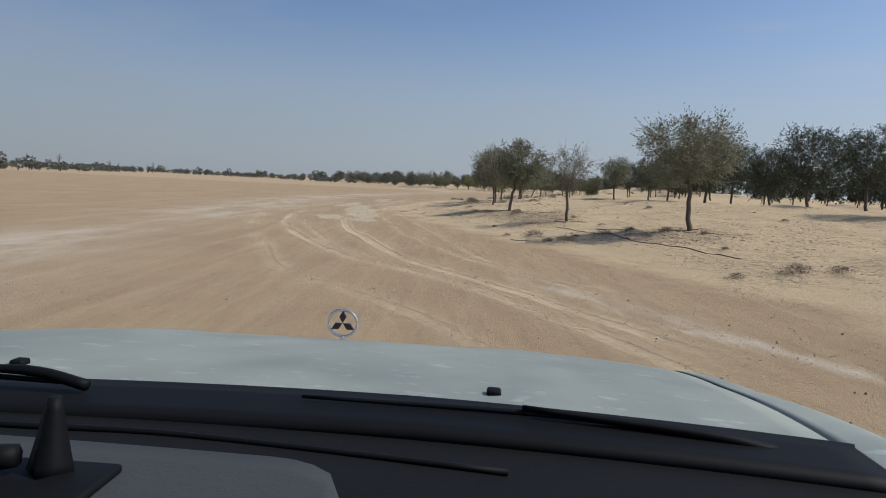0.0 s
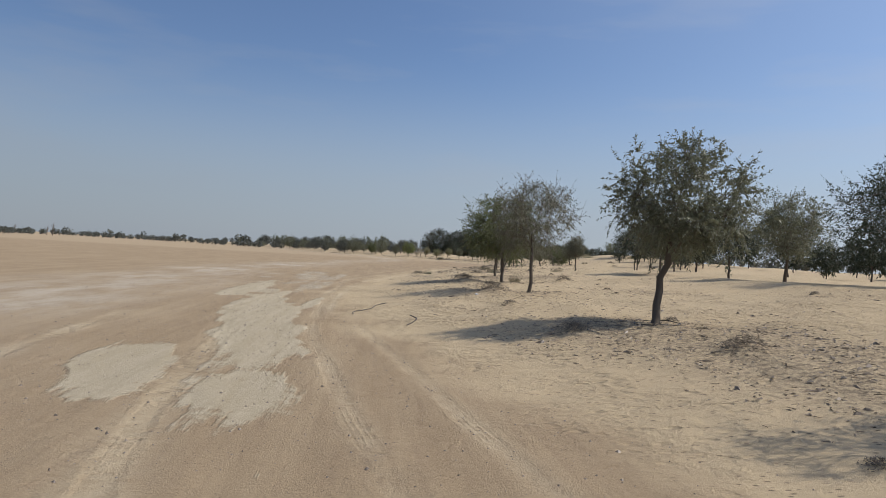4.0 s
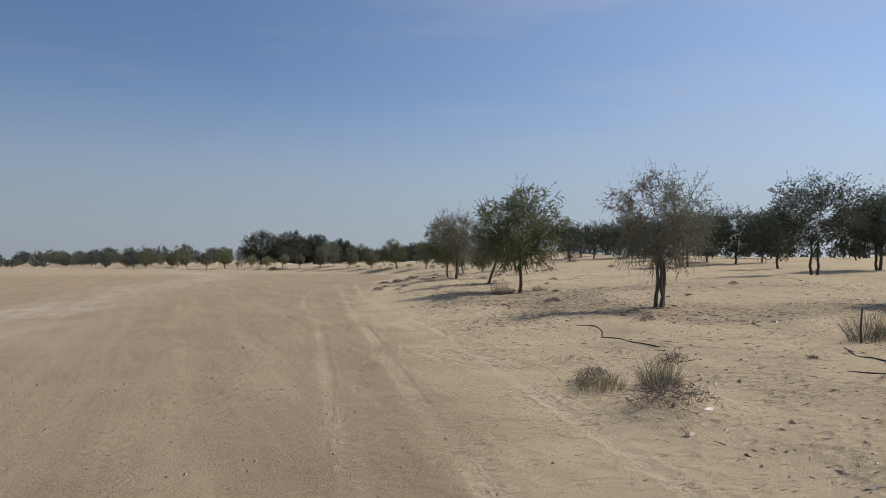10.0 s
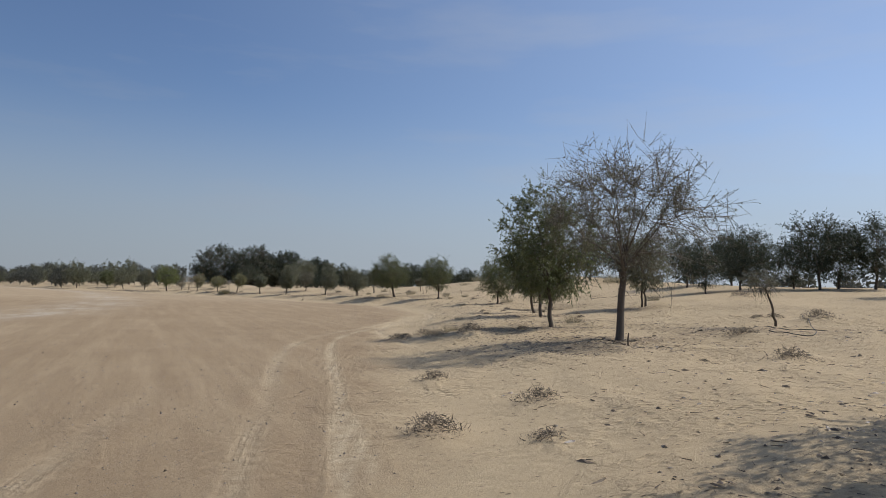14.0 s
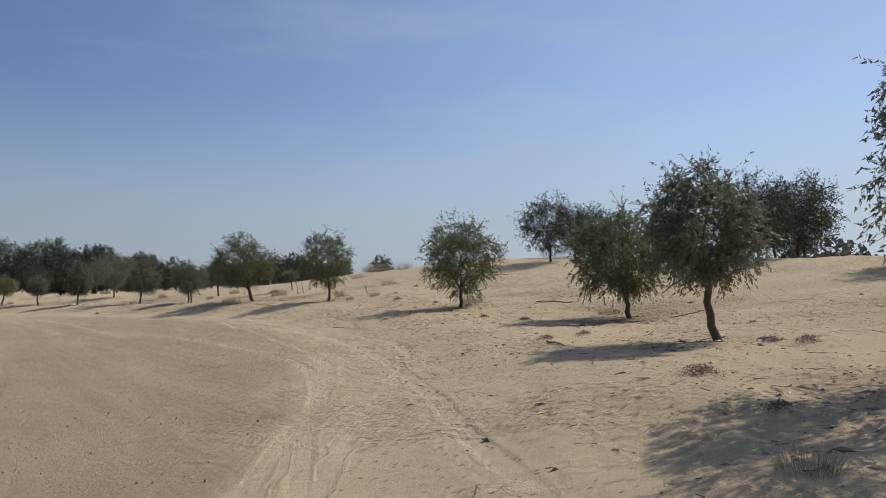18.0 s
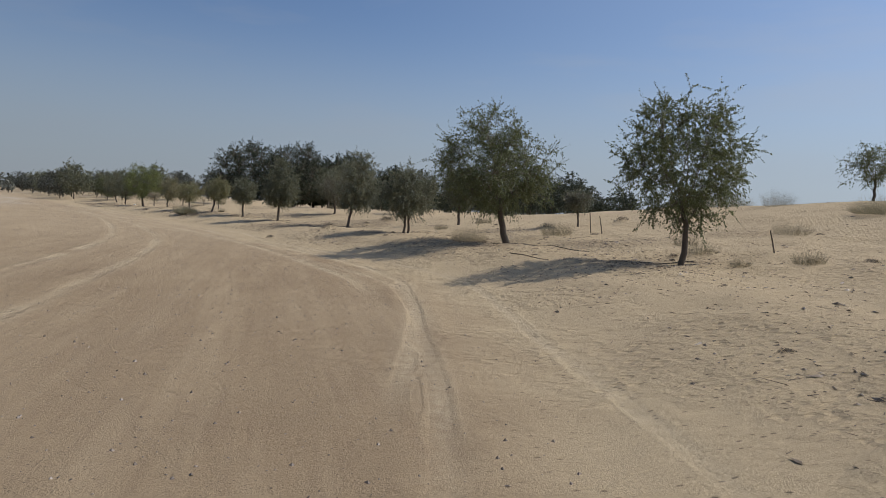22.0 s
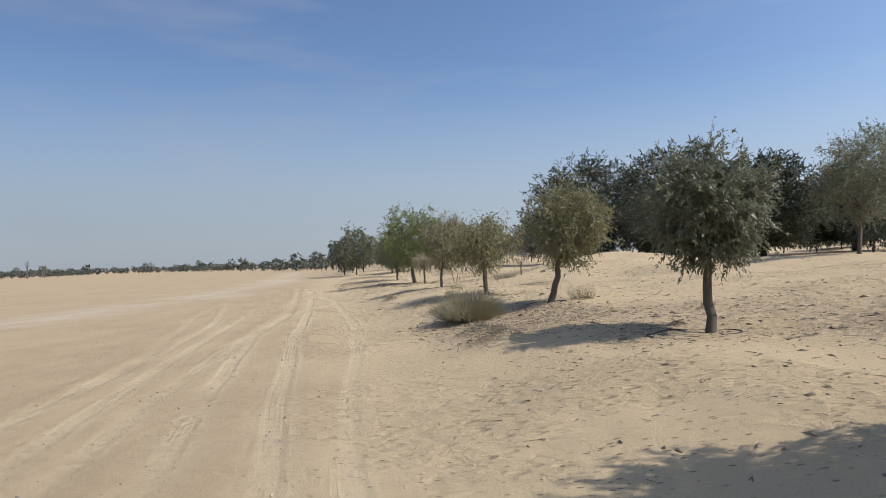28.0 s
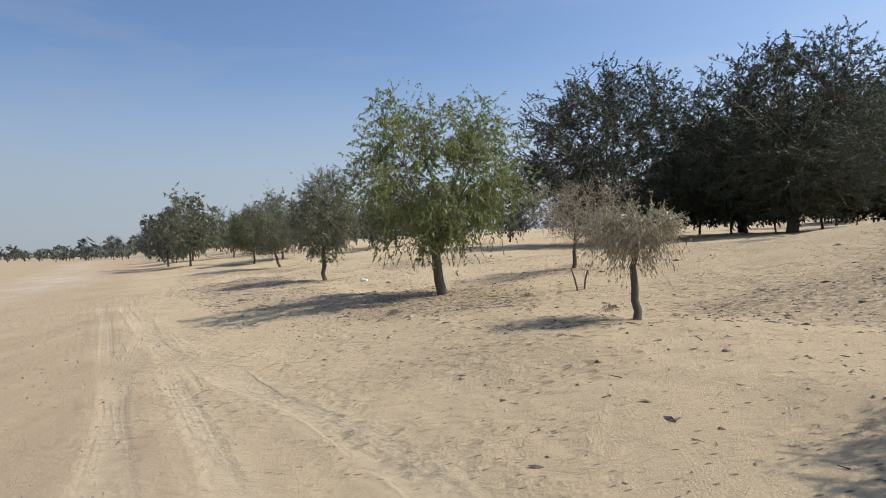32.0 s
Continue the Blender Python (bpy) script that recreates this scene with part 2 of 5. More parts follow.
    fleck = n.math("MULTIPLY", n.ramp(flecks.outputs["Distance"], 0.26, 0.14), n.ramp(fleck_chance, 0.46, 0.52), clamp=True)
    fleck = n.math("MULTIPLY", fleck, n.ramp(n.noise(pos, 0.8, 4, 0.7), 0.40, 0.52), clamp=True)
    loose = n.mix(n.math("MULTIPLY", fleck, 0.85), loose, (0.128, 0.095, 0.063))
    edge = n.math("ADD", sand, n.math("MULTIPLY", n.math("SUBTRACT", broad, 0.5), 0.9))
    col = n.mix(n.ramp(edge, 0.3, 0.75), gravel, loose)
    # dark leaf litter; under the trees its colour also deepens the shade
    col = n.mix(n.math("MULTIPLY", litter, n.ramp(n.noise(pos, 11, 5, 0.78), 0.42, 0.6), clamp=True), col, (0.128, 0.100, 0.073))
    # pale dust of the wheel tracks, with the ribs of the tread
    col = n.mix(n.math("MULTIPLY", rut, n.ramp(lump, 0.2, 0.6), clamp=True), col, (0.60, 0.485, 0.325))
    inside = n.math("MULTIPLY", n.ramp(n.math("ABSOLUTE", lane), 0.13, 0.10), n.ramp(rut, 0.15, 0.4), clamp=True)
    along = n.add("ShaderNodeSeparateXYZ", Vector=pos).outputs[1]
    rib = n.math("SINE", n.math("MULTIPLY", n.math("ADD", lane, n.math("MULTIPLY", lump, 0.03)), 105.0))
    block = n.math("SINE", n.math("ADD", n.math("MULTIPLY", along, 75.0), n.math("MULTIPLY", n.math("ABSOLUTE", lane), 60.0)))
    tread = n.math("MULTIPLY", n.math("MULTIPLY", n.math("ADD", rib, n.math("MULTIPLY", block, 0.6)), inside), n.ramp(n.noise(pos, 0.35, 4, 0.7), 0.47, 0.62), clamp=True)
    col = n.mix(n.math("MULTIPLY", n.ramp(tread, 0.1, 1.2), 0.2, clamp=True), col, (0.296, 0.220, 0.146))
    # whitish dust blown over the plain
    col = n.mix(n.math("MULTIPLY", dust, n.math("ADD", n.math("MULTIPLY", n.ramp(n.noise(stretched(0.5, 0.16, -20), 1.6, 6, 0.72), 0.4, 0.62), 0.75), 0.15), clamp=True), col, (0.543, 0.465, 0.365))
    # smooth drifts of cream silt, smeared by wheels
    smear = n.noise(stretched(2.6, 0.2, -8), 1.6, 5, 0.7)
    silt = n.math("ADD", cream, n.math("ADD", n.math("MULTIPLY", n.math("SUBTRACT", smear, 0.5), 1.7), n.math("MULTIPLY", n.math("SUBTRACT", lump, 0.5), 0.7)))
    silt = n.math("MULTIPLY", n.ramp(silt, 0.38, 0.6), n.ramp(cream, 0.02, 0.2), clamp=True)
    col = n.mix(n.math("MULTIPLY", silt, 0.7), col, n.mix(n.ramp(smear, 0.3, 0.7), (0.45, 0.375, 0.25), (0.585, 0.5, 0.36)))
    # cracked plates of pale crust
    plates = n.add("ShaderNodeTexVoronoi", Vector=n.mix(0.5, stretched(6.5, 10.5, 10), n.add("ShaderNodeTexNoise", Vector=pos, Scale=3.0).outputs["Color"], "ADD"), Scale=1.0)
    plates.feature = "DISTANCE_TO_EDGE"
    crack = n.ramp(n.math("ADD", plates.outputs["Distance"], n.math("MULTIPLY", n.math("SUBTRACT", lump, 0.5), 0.25)), 0.03, 0.2)
    crust = n.math("ADD", n.math("MULTIPLY", n.noise(stretched(1.8, 0.4, -5), 1.0, 3, 0.5), 0.7), n.math("MULTIPLY", n.noise(pos, 3.0, 5, 0.75), 0.45))
    crust = n.math("MULTIPLY", n.math("MULTIPLY", n.ramp(salt, 0.05, 0.4), n.ramp(n.math("ADD", crust, n.math("MULTIPLY", salt, 0.22)), 0.6, 0.84)), crack, clamp=True)
    col = n.mix(n.math("MULTIPLY", crust, 0.7), col, (0.6, 0.545, 0.44))
    shader = n.add("ShaderNodeBsdfPrincipled", Base_Color=col, Roughness=0.95)
    shader.inputs["Specular IOR Level"].default_value = 0.15
    # relief: hoof marks and clods in trodden sand, wind ripples where it lies untouched, fine grain
    ripples = n.add("ShaderNodeTexWave", Vector=stretched(1, 1, 35), Scale=2.6, Distortion=4.0)
    ripples.inputs["Detail"].default_value, ripples.inputs["Detail Scale"].default_value = 2.0, 0.6
    calm = n.math("MULTIPLY", n.math("MULTIPLY", sand, n.math("SUBTRACT", 1.0, trodden)), n.ramp(n.add("ShaderNodeSeparateXYZ", Vector=pos).outputs[2], 0.9, 1.7), clamp=True)
    height = n.math("MULTIPLY", n.noise(pos, 4.0, 6, 0.66), n.math("ADD", n.math("MULTIPLY", n.math("MULTIPLY", sand, trodden), 0.6), 0.16))
    height = n.math("SUBTRACT", height, n.math("MULTIPLY", mark, 0.42))
    height = n.math("ADD", height, n.math("MULTIPLY", n.math("MULTIPLY", ripples.outputs["Fac"], calm), 0.035))
    height = n.math("ADD", height, n.math("MULTIPLY", tread, 0.03))
    side = n.math("ADD", n.math("ABSOLUTE", lane), n.math("MULTIPLY", n.math("SUBTRACT", lump, 0.5), 0.12))
    sunk = n.math("SUBTRACT", n.ramp(side, 0.08, 0.15), n.math("MULTIPLY", n.ramp(side, 0.16, 0.3), 0.5))
    height = n.math("ADD", height, n.math("MULTIPLY", n.math("MULTIPLY", sunk, n.ramp(rut, 0.05, 0.5), clamp=True), 0.14))
    height = n.math("ADD", height, n.math("MULTIPLY", crust, 0.12))
    height = n.math("ADD", height, n.math("MULTIPLY", silt, 0.10))
    normal = n.bump(height, 0.9, 0.16)
    normal = n.bump(grain, 0.7, 0.025, normal)
    n.link(normal, shader.inputs["Normal"])
    return n.end(shader.outputs[0])


GROUND = ground_material()

# ---- the lie of the land ----
# edge between the gravel plain and the sand, as y, x
EDGE = [(-400, 60), (-60, 24), (-10, 12), (10, 6.8), (15, 5.2), (22, 2.6), (27, 0.9), (33, -0.9), (40, -2.0), (44, -2.5), (50, -1.5), (57, -1.2), (61, -0.8),
        (68, 0.7), (74, 1.8), (81, 3.1), (87, 4.6), (93, 6.6), (107, 11), (114, 13.2), (122, 17), (128, 20), (135, 21.8), (141, 22.9), (148, 23), (154, 21.3),
        (160, 19.2), (167, 17.5), (172, 15.5), (182, 11.6), (189, 8.9), (197, 5.2), (207, 0.9), (219, -3.5), (242, -12), (330, -44), (420, -90), (2500, -900)]
EDGE_Y = np.array([e[0] for e in EDGE], float)
EDGE_X = np.array([e[1] for e in EDGE], float)
# height of the sand shelf behind the edge, by y
SHELF_Y = np.array([0, 20, 30, 42, 58, 75, 90, 113, 130, 146, 156, 167, 178, 186, 194, 206, 228, 300], float)
SHELF_Z = np.array([0.5, 0.58, 0.55, 0.43, 0.4, 0.33, 0.45, 0.48, 0.52, 0.7, 0.71, 0.54, 0.48, 0.6, 0.6, 0.33, 0.25, 0.4], float)
# heaps of dry brush, each on a low mound: x, y, radius
BRUSH = [
    (2.85, 21.7, 0.6), (3.45, 19.5, 0.7), (3.1, 20.3, 0.35), (2.05, 22.2, 0.3), (4.7, 20.2, 0.6), (4.0, 20.8, 0.35), (1.87, 25.4, 0.25), (5.6, 20.8, 0.4), (6.45, 19.9, 0.5),
    (5.7, 13.2, 0.35), (6.8, 13.1, 0.6), (7.5, 12.9, 0.45), (1.4, 31.8, 0.5), (3.1, 29.5, 0.6), (6.5, 50.9, 0.7), (0.8, 64.4, 0.8), (14.3, 179.7, 0.75), (13.85, 181.0, 0.55), (11.3, 187.1, 0.35),
    (19.2, 161.5, 0.35), (12.0, 108.3, 0.6), (11.1, 107.6, 0.5), (11.6, 106.3, 0.7), (12.4, 105.7, 0.9), (10.6, 106.9, 0.6), (6.6, 94.5, 0.6), (8.2, 98.3, 0.5),
]
BRUSH += [
    (7.0, 77.0, 0.5), (1.6, 41.2, 0.9), (1.9, 50.2, 1.0), (20.0, 120.1, 0.3), (25.5, 170.6, 0.7), (21.7, 163.0, 0.6), (28.6, 139.0, 0.5), (12.25, 185.0, 0.45),
    (33.4, 158.0, 0.6), (6.2, 66.0, 0.5), (8.8, 67.6, 0.6), (29.8, 157.4, 0.6), (13.8, 88.4, 0.5), (16.3, 99.5, 0.6), (4.0, 60.8, 0.7), (17.95, 115.59, 0.45),
    (8.42, 95.36, 0.5), (7.45, 93.61, 0.35), (9.32, 191.30, 0.5), (13.42, 95.82, 0.6), (30.30, 112.83, 0.90), (21.36, 101.57, 0.80), (21.71, 104.02, 0.40),
    (22.07, 103.67, 0.50), (27.09, 102.33, 0.60),
]
BRUSH += [
    (2.34, 66.18, 0.50), (1.05, 66.06, 0.50), (21.48, 116.71, 0.30), (21.16, 116.04, 0.30), (24.07, 168.40, 0.40),
]
# small hummocks of dead grass and twigs, strewn over the whole strip of sand
hummock_rng = random.Random(77)
for step in range(95):
    y = 4 + step * 2.2 + hummock_rng.uniform(-1.0, 1.0)
    BRUSH.append((float(np.interp(y, EDGE_Y, EDGE_X)) + hummock_rng.uniform(1.6, 4.5) + 9.0 * hummock_rng.random() ** 2, y, hummock_rng.uniform(0.12, 0.34)))
# dunes: x, y, spread in x and y, height
DUNES = [(47.5, 153, 11.5, 17, 2.0), (47, 112, 14, 16, 0.9), (17, 202, 3.5, 6, 0.55), (48, 131, 9, 11, 0.75), (37, 97, 9, 11, 0.4), (60, 190, 20, 16, 0.8), (30, 62, 14, 20, 0.15), (41, 170, 7, 8, 0.7), (41, 118, 7, 8, 0.3), (26.5, 123.2, 4, 4, -0.33), (22, 118.2, 2.5, 3, -0.12)]


def lattice(ix, iy, seed):
    h = (ix.astype(np.int64) * 374761393 + iy.astype(np.int64) * 668265263 + seed * 974634321) & 0xFFFFFFFF
    h = ((h ^ (h >> 13)) * 1274126177) & 0xFFFFFFFF
    return ((h ^ (h >> 16)) & 0xFFFF) / 65535.0


def value_noise(x, y, size, seed=0):
    """Smooth noise between -1 and 1 with lumps about size metres across."""
    u, v = np.asarray(x, float) / size, np.asarray(y, float) / size
    i, j = np.floor(u), np.floor(v)
    fu, fv = u - i, v - j
    fu, fv = fu * fu * (3 - 2 * fu), fv * fv * (3 - 2 * fv)
    a, b = lattice(i, j, seed), lattice(i + 1, j, seed)
    c, d = lattice(i, j + 1, seed), lattice(i + 1, j + 1, seed)
    return 2 * ((a * (1 - fu) + b * fu) * (1 - fv) + (c * (1 - fu) + d * fu) * fv) - 1


def smooth(v, low, high):
    s = np.clip((np.asarray(v, float) - low) / (high - low), 0, 1)
    return s * s * (3 - 2 * s)


def edge_distance(x, y):
    return np.asarray(x, float) - np.interp(y, EDGE_Y, EDGE_X)


def land(x, y):
    """Height of the ground, without the fine lumps."""
    x, y = np.asarray(x, float), np.asarray(y, float)
    d = edge_distance(x, y)
    z = np.interp(y, SHELF_Y, SHELF_Z) * smooth(d, -0.8, 4.2) + 0.068 * np.clip(d - 5, 0, 10) + 0.022 * np.clip(d - 32, 0, 60)
    far = smooth(d, 5, 12)
    z = z + far * 0.16 * value_noise(x, y, 7.0, 3) + smooth(d, 1, 4) * 0.05 * value_noise(x, y, 2.6, 5)
    for cx, cy, sx, sy, h in DUNES:
        z = z + h * np.exp(-((x - cx) / sx) ** 2 - ((y - cy) / sy) ** 2) * smooth(d, 3, 8)
    return z


def lumps(x, y, d):
    loose = smooth(d, -0.5, 2.5)
    z = 0.045 * loose * value_noise(x, y, 0.9, 7) + 0.026 * loose * value_noise(x, y, 0.38, 8) + 0.012 * value_noise(x, y, 1.7, 9)
    for cx, cy, radius in BRUSH:
        away = (x - cx) ** 2 + (y - cy) ** 2
        near = away < 4 * radius**2
        z[near] += 0.22 * radius * np.exp(-away[near] / (0.6 * radius) ** 2)
    return z + 0.008 * value_noise(x, y, 0.31, 10)


def surface(x, y):
    x, y = np.asarray(x, float), np.asarray(y, float)
    return land(x, y) + lumps(x, y, edge_distance(x, y))


def ground_at(x, y):
    return float(surface(np.array([x]), np.array([y]))[0])


# wheel ruts, each a run of (x, y) going away, with half width and paleness
RUTS = [
    ([(3.4, 3.6), (2.5, 5.6), (1.5, 8.2), (-0.4, 12.0), (-1.7, 13.8), (-3.0, 16.6), (-4.1, 19.3), (-5.6, 24.3), (-7.2, 36.5)], 0.2, 0.85),
    ([(-0.4, 12.6), (-1.4, 14.2), (-2.5, 16.4), (-3.5, 19.4), (-4.5, 22.8), (-5.6, 27.4)], 0.14, 0.6),
    ([(2.9, 6.5), (0.9, 10.8), (-0.6, 13.9), (-1.4, 16.3), (-2.3, 19.5), (-3.1, 22.3), (-3.8, 26.2), (-4.6, 36.3)], 0.26, 0.9),
    ([(3.4, 8.6), (1.9, 11.8), (0.7, 14.6), (-0.1, 17.2), (-1.0, 20.2), (-1.9, 25.6), (-3.1, 33.9), (-3.2, 45)], 0.15, 0.65),
]
RUTS += [
    ([(1.6, 4.0), (-0.6, 8.6), (-2.6, 11.5), (-4.2, 16.0), (-5.5, 19.5), (-7.1, 26.3), (-9, 34)], 0.17, 0.6),
    ([(4.4, 8.6), (2.6, 11.4), (1.4, 13.6), (0.6, 16.6), (0.2, 19.0), (-0.3, 22.2), (-2.6, 37)], 0.13, 0.6),
    ([(21.1, 143.9), (20.8, 147.5), (19.1, 155.0), (7.6, 185.5)], 0.20, 0.75), ([(5.2, 191.7), (3.4, 197.1), (0.4, 206.5)], 0.16, 0.60),
    ([(-4.0, 45.6), (-3.7, 50.1), (-2.7, 58.0)], 0.12, 0.60), ([(-2.5, 45.4), (-2.6, 47.8), (-1.8, 55.3), (-0.5, 64.7)], 0.10, 0.60),
]
RUTS += [
    ([(-3.2, 45.5), (-3.0, 48.1), (-2.6, 52.2)], 0.10, 0.60), ([(0.1, 80.9), (1.3, 86.8), (4.2, 100.0)], 0.20, 0.50),
    ([(2.2, 80.3), (2.7, 83.9), (4.3, 92.1)], 0.10, 0.50),
    ([(-3.0, 36), (-3.0, 43), (-1.9, 57), (-0.8, 61.3), (1.7, 72.7), (3.1, 80.9), (4.1, 87.4), (6.5, 98.1), (10.1, 110.3), (15.1, 118), (18.8, 122.9), (21.6, 133.4),
      (22.4, 138.5), (23.0, 149.1), (22.4, 151.2), (19.2, 159.5), (17.3, 166.8), (15.9, 169.4), (9.9, 185.8), (5.6, 196), (1.3, 205)], 0.1, 0.9),
    ([(5.5, 92.6), (5.77, 94.2), (5.97, 95.2), (6.2, 96.65), (6.7, 98.7), (7.2, 101.6), (7.5, 104)], 0.07, 1.0),
]
RUTS += [
    ([(-3.7, 37), (-3.4, 45.2), (-3.0, 57), (-1.9, 62.2), (0.3, 73.4), (2.0, 82), (3.3, 88), (5.0, 96), (8.6, 109), (13.0, 116), (16.8, 122.3), (19.9, 134), (20.9, 139),
      (21.4, 148), (20.7, 150.2), (18.2, 158.0), (14.2, 167), (11.7, 173.4), (9.0, 181.1), (6.0, 190.7), (1.0, 203), (-3.8, 214.4)], 0.15, 0.6),
    ([(-4.4, 37), (-4.6, 44), (-4.0, 52), (-3.3, 58.7), (-2.5, 63.7), (0.0, 78), (1.2, 86)], 0.12, 0.5),
]
RUTS += [
    ([(14.6, 138), (14.5, 143.6), (13.5, 159.4), (11.2, 169.6), (7.1, 182.9), (0, 198)], 0.17, 0.75),
    ([(16.2, 136), (16.1, 143), (15.6, 155.2), (13.0, 168), (9.0, 179), (3.4, 194)], 0.17, 0.75),
    ([(20.1, 136.7), (21.7, 143.8), (21.9, 149), (20.6, 154), (17.4, 163), (16.1, 167.2), (13, 174.5), (9.2, 183.9), (5.8, 193), (3.4, 199), (-0.6, 209)], 0.20, 0.8),
    ([(12.4, 104), (13.6, 112), (16.8, 119.5), (19.4, 126), (21.4, 133)], 0.22, 0.7),
]
RUTS += [
    ([(10.4, 104), (11.9, 112.6), (14.2, 117.5), (16.9, 123.5), (17.5, 130), (17.0, 139)], 0.2, 0.6),
    ([(11.2, 170), (8.2, 179.4), (3.6, 189), (-3.3, 206)], 0.14, 0.55), ([(8.2, 184), (6.4, 190), (5.8, 196), (4.0, 199), (1.8, 203), (-2.6, 213)], 0.22, 0.85),
]
# pale band of dust across the plain, as y, x
BAND_Y = np.array([-20, 15, 40, 65, 93, 113, 125, 150, 180, 202, 230, 300], float)
BAND_X = np.array([-10, -8.7, -10.2, -10.6, -6.5, -4, -1, 1.5, -1.5, -4.5, -13, -42], float)
# patches of white flaking crust: x, y, half lengths in x and y, slant
SALT = [(-5.1, 57.0, 0.95, 6.5, -0.04), (-3.95, 57.5, 0.42, 5.0, 0.06), (-4.5, 48.6, 0.3, 5.0, 0.0), (-4.05, 49.0, 0.32, 3.6, 0.05), (-5.5, 62.0, 0.8, 2.2, 0.08), (-5.2, 49.8, 0.4, 2.2, 0.2),
        (-7.1, 57.9, 0.5, 0.7, 0.1), (-7.0, 53.5, 0.35, 0.5, 0.1)]
# streaks of whitish dust: the same
DUSTY = [(2.2, 10.15, 0.32, 2.3, -0.54), (3.5, 7.2, 0.26, 1.2, -0.45), (2.7, 8.3, 0.1, 1.6, -0.5)]
# drifts of cream silt on the plain: x, y, half lengths in x and y, slant
CREAM = [(-4.9, 29.2, 0.6, 2.3, -0.15), (-4.3, 35.5, 0.8, 9.5, -0.135), (-6.2, 45.2, 0.55, 5.2, 0.0), (-4.85, 41.8, 0.28, 2.4, 0.05), (-3.6, 39.5, 0.2, 2.0, 0.05)]


def run_x(run, y):
    """Smooth x along a run at the heights y."""
    px, py = np.array([p[0] for p in run], float), np.array([p[1] for p in run], float)
    slope = np.gradient(px, py)
    k = np.clip(np.searchsorted(py, y) - 1, 0, len(py) - 2)
    h = py[k + 1] - py[k]
    s = np.clip((y - py[k]) / h, 0, 1)
    x = (2 * s**3 - 3 * s**2 + 1) * px[k] + (s**3 - 2 * s**2 + s) * h * slope[k] + (-2 * s**3 + 3 * s**2) * px[k + 1] + (s**3 - s**2) * h * slope[k + 1]
    tilt = slope[k] * (1 - s) + slope[k + 1] * s
    return x, tilt, smooth(y, py[0] - 0.5, py[0] + 2) * (1 - smooth(y, py[-1] - 4, py[-1]))


def build_ground():
    grow = lambda start, step, rate, count: start + np.cumsum(step * rate ** np.arange(1, count + 1))
    ys = np.concatenate([-grow(8, 0.6, 1.22, 30)[::-1], np.arange(-8, 232, 0.36), grow(232, 0.35, 1.1, 80)])
    us = np.concatenate([-grow(7, 0.14, 1.13, 64)[::-1], np.arange(-7, 10.01, 0.115), grow(10, 0.13, 1.10, 84)])
    u, y = np.meshgrid(us, ys)
    x = u + np.interp(y, EDGE_Y, EDGE_X)
    d = u
    z = land(x, y)
    sand = np.maximum(smooth(d, -3.2, 1.2), 0.0)
    loose = smooth(d, -0.5, 2.5)
    z += lumps(x, y, d)
    rut = np.zeros_like(x)
    lane, best = np.full_like(x, 9.0), np.zeros_like(x)
    for run, half, pale in RUTS:
        rx, tilt, live = run_x(run, y)
        off = (x - rx) / np.sqrt(1 + tilt**2) + 0.06 * value_noise(x, y, 3.0, 12)
        core = np.exp(-((off / half) ** 2)) * live
        lane, best = np.where(core > best, off, lane), np.maximum(core, best)
        rim = np.exp(-(((np.abs(off) - 1.6 * half) / (0.5 * half)) ** 2)) * live
        z += 0.012 * rim - 0.02 * core * (0.4 + 0.6 * loose)
        rut = np.maximum(rut, pale * core * (0.55 + 0.45 * value_noise(x, y, 1.4, 13)))
        sand = np.maximum(sand, 0.55 * pale * core)
    band = np.exp(-(((x - np.interp(y, BAND_Y, BAND_X)) / (2.2 + 1.0 * value_noise(x, y, 9, 14))) ** 2)) * (0.6 + 0.4 * value_noise(x, y, 4, 15))
    dust = np.clip(band * 1.2, 0, 1)
    for cx, cy, hx, hy, slant in DUSTY:
        q = ((x - cx - slant * (y - cy)) / hx) ** 2 + ((y - cy) / hy) ** 2 + 0.7 * value_noise(x, y, 0.5, 20)
        dust = np.maximum(dust, 1.1 * (1 - smooth(q, 0.2, 1.2)))
    cream = np.zeros_like(x)
    for cx, cy, hx, hy, slant in CREAM:
        q = ((x - cx - slant * (y - cy)) / hx) ** 2 + ((y - cy) / hy) ** 2 + 0.45 * value_noise(x, y, 0.9, 18) + 0.25 * value_noise(x, y, 0.4, 19)
        cream = np.maximum(cream, 1 - smooth(q, 0.4, 1.4))
    salt = np.zeros_like(x)
    for cx, cy, hx, hy, slant in SALT:
        q = ((x - cx - slant * (y - cy)) / hx) ** 2 + ((y - cy) / hy) ** 2 + 0.35 * value_noise(x, y, 1.3, 16)
        salt = np.maximum(salt, 1 - smooth(q, 0.3, 1.2))
    z += 0.015 * salt * value_noise(x, y, 0.5, 17)
    rows, cols = x.shape
    verts = np.stack([x, y, z], -1).reshape(-1, 3)
    index = np.arange(rows * cols).reshape(rows, cols)
    quads = np.stack([index[:-1, :-1], index[:-1, 1:], index[1:, 1:], index[1:, :-1]], -1).reshape(-1, 4)
    me = mesh_from("ground", verts, quads, GROUND)
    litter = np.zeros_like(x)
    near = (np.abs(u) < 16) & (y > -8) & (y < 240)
    # leaf litter under each tree, drawn towards its shadow and painted to darken it
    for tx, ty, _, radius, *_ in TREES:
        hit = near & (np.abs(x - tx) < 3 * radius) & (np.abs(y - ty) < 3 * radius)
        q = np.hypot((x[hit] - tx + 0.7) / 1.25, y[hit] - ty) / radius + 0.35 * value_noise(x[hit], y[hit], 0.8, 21)
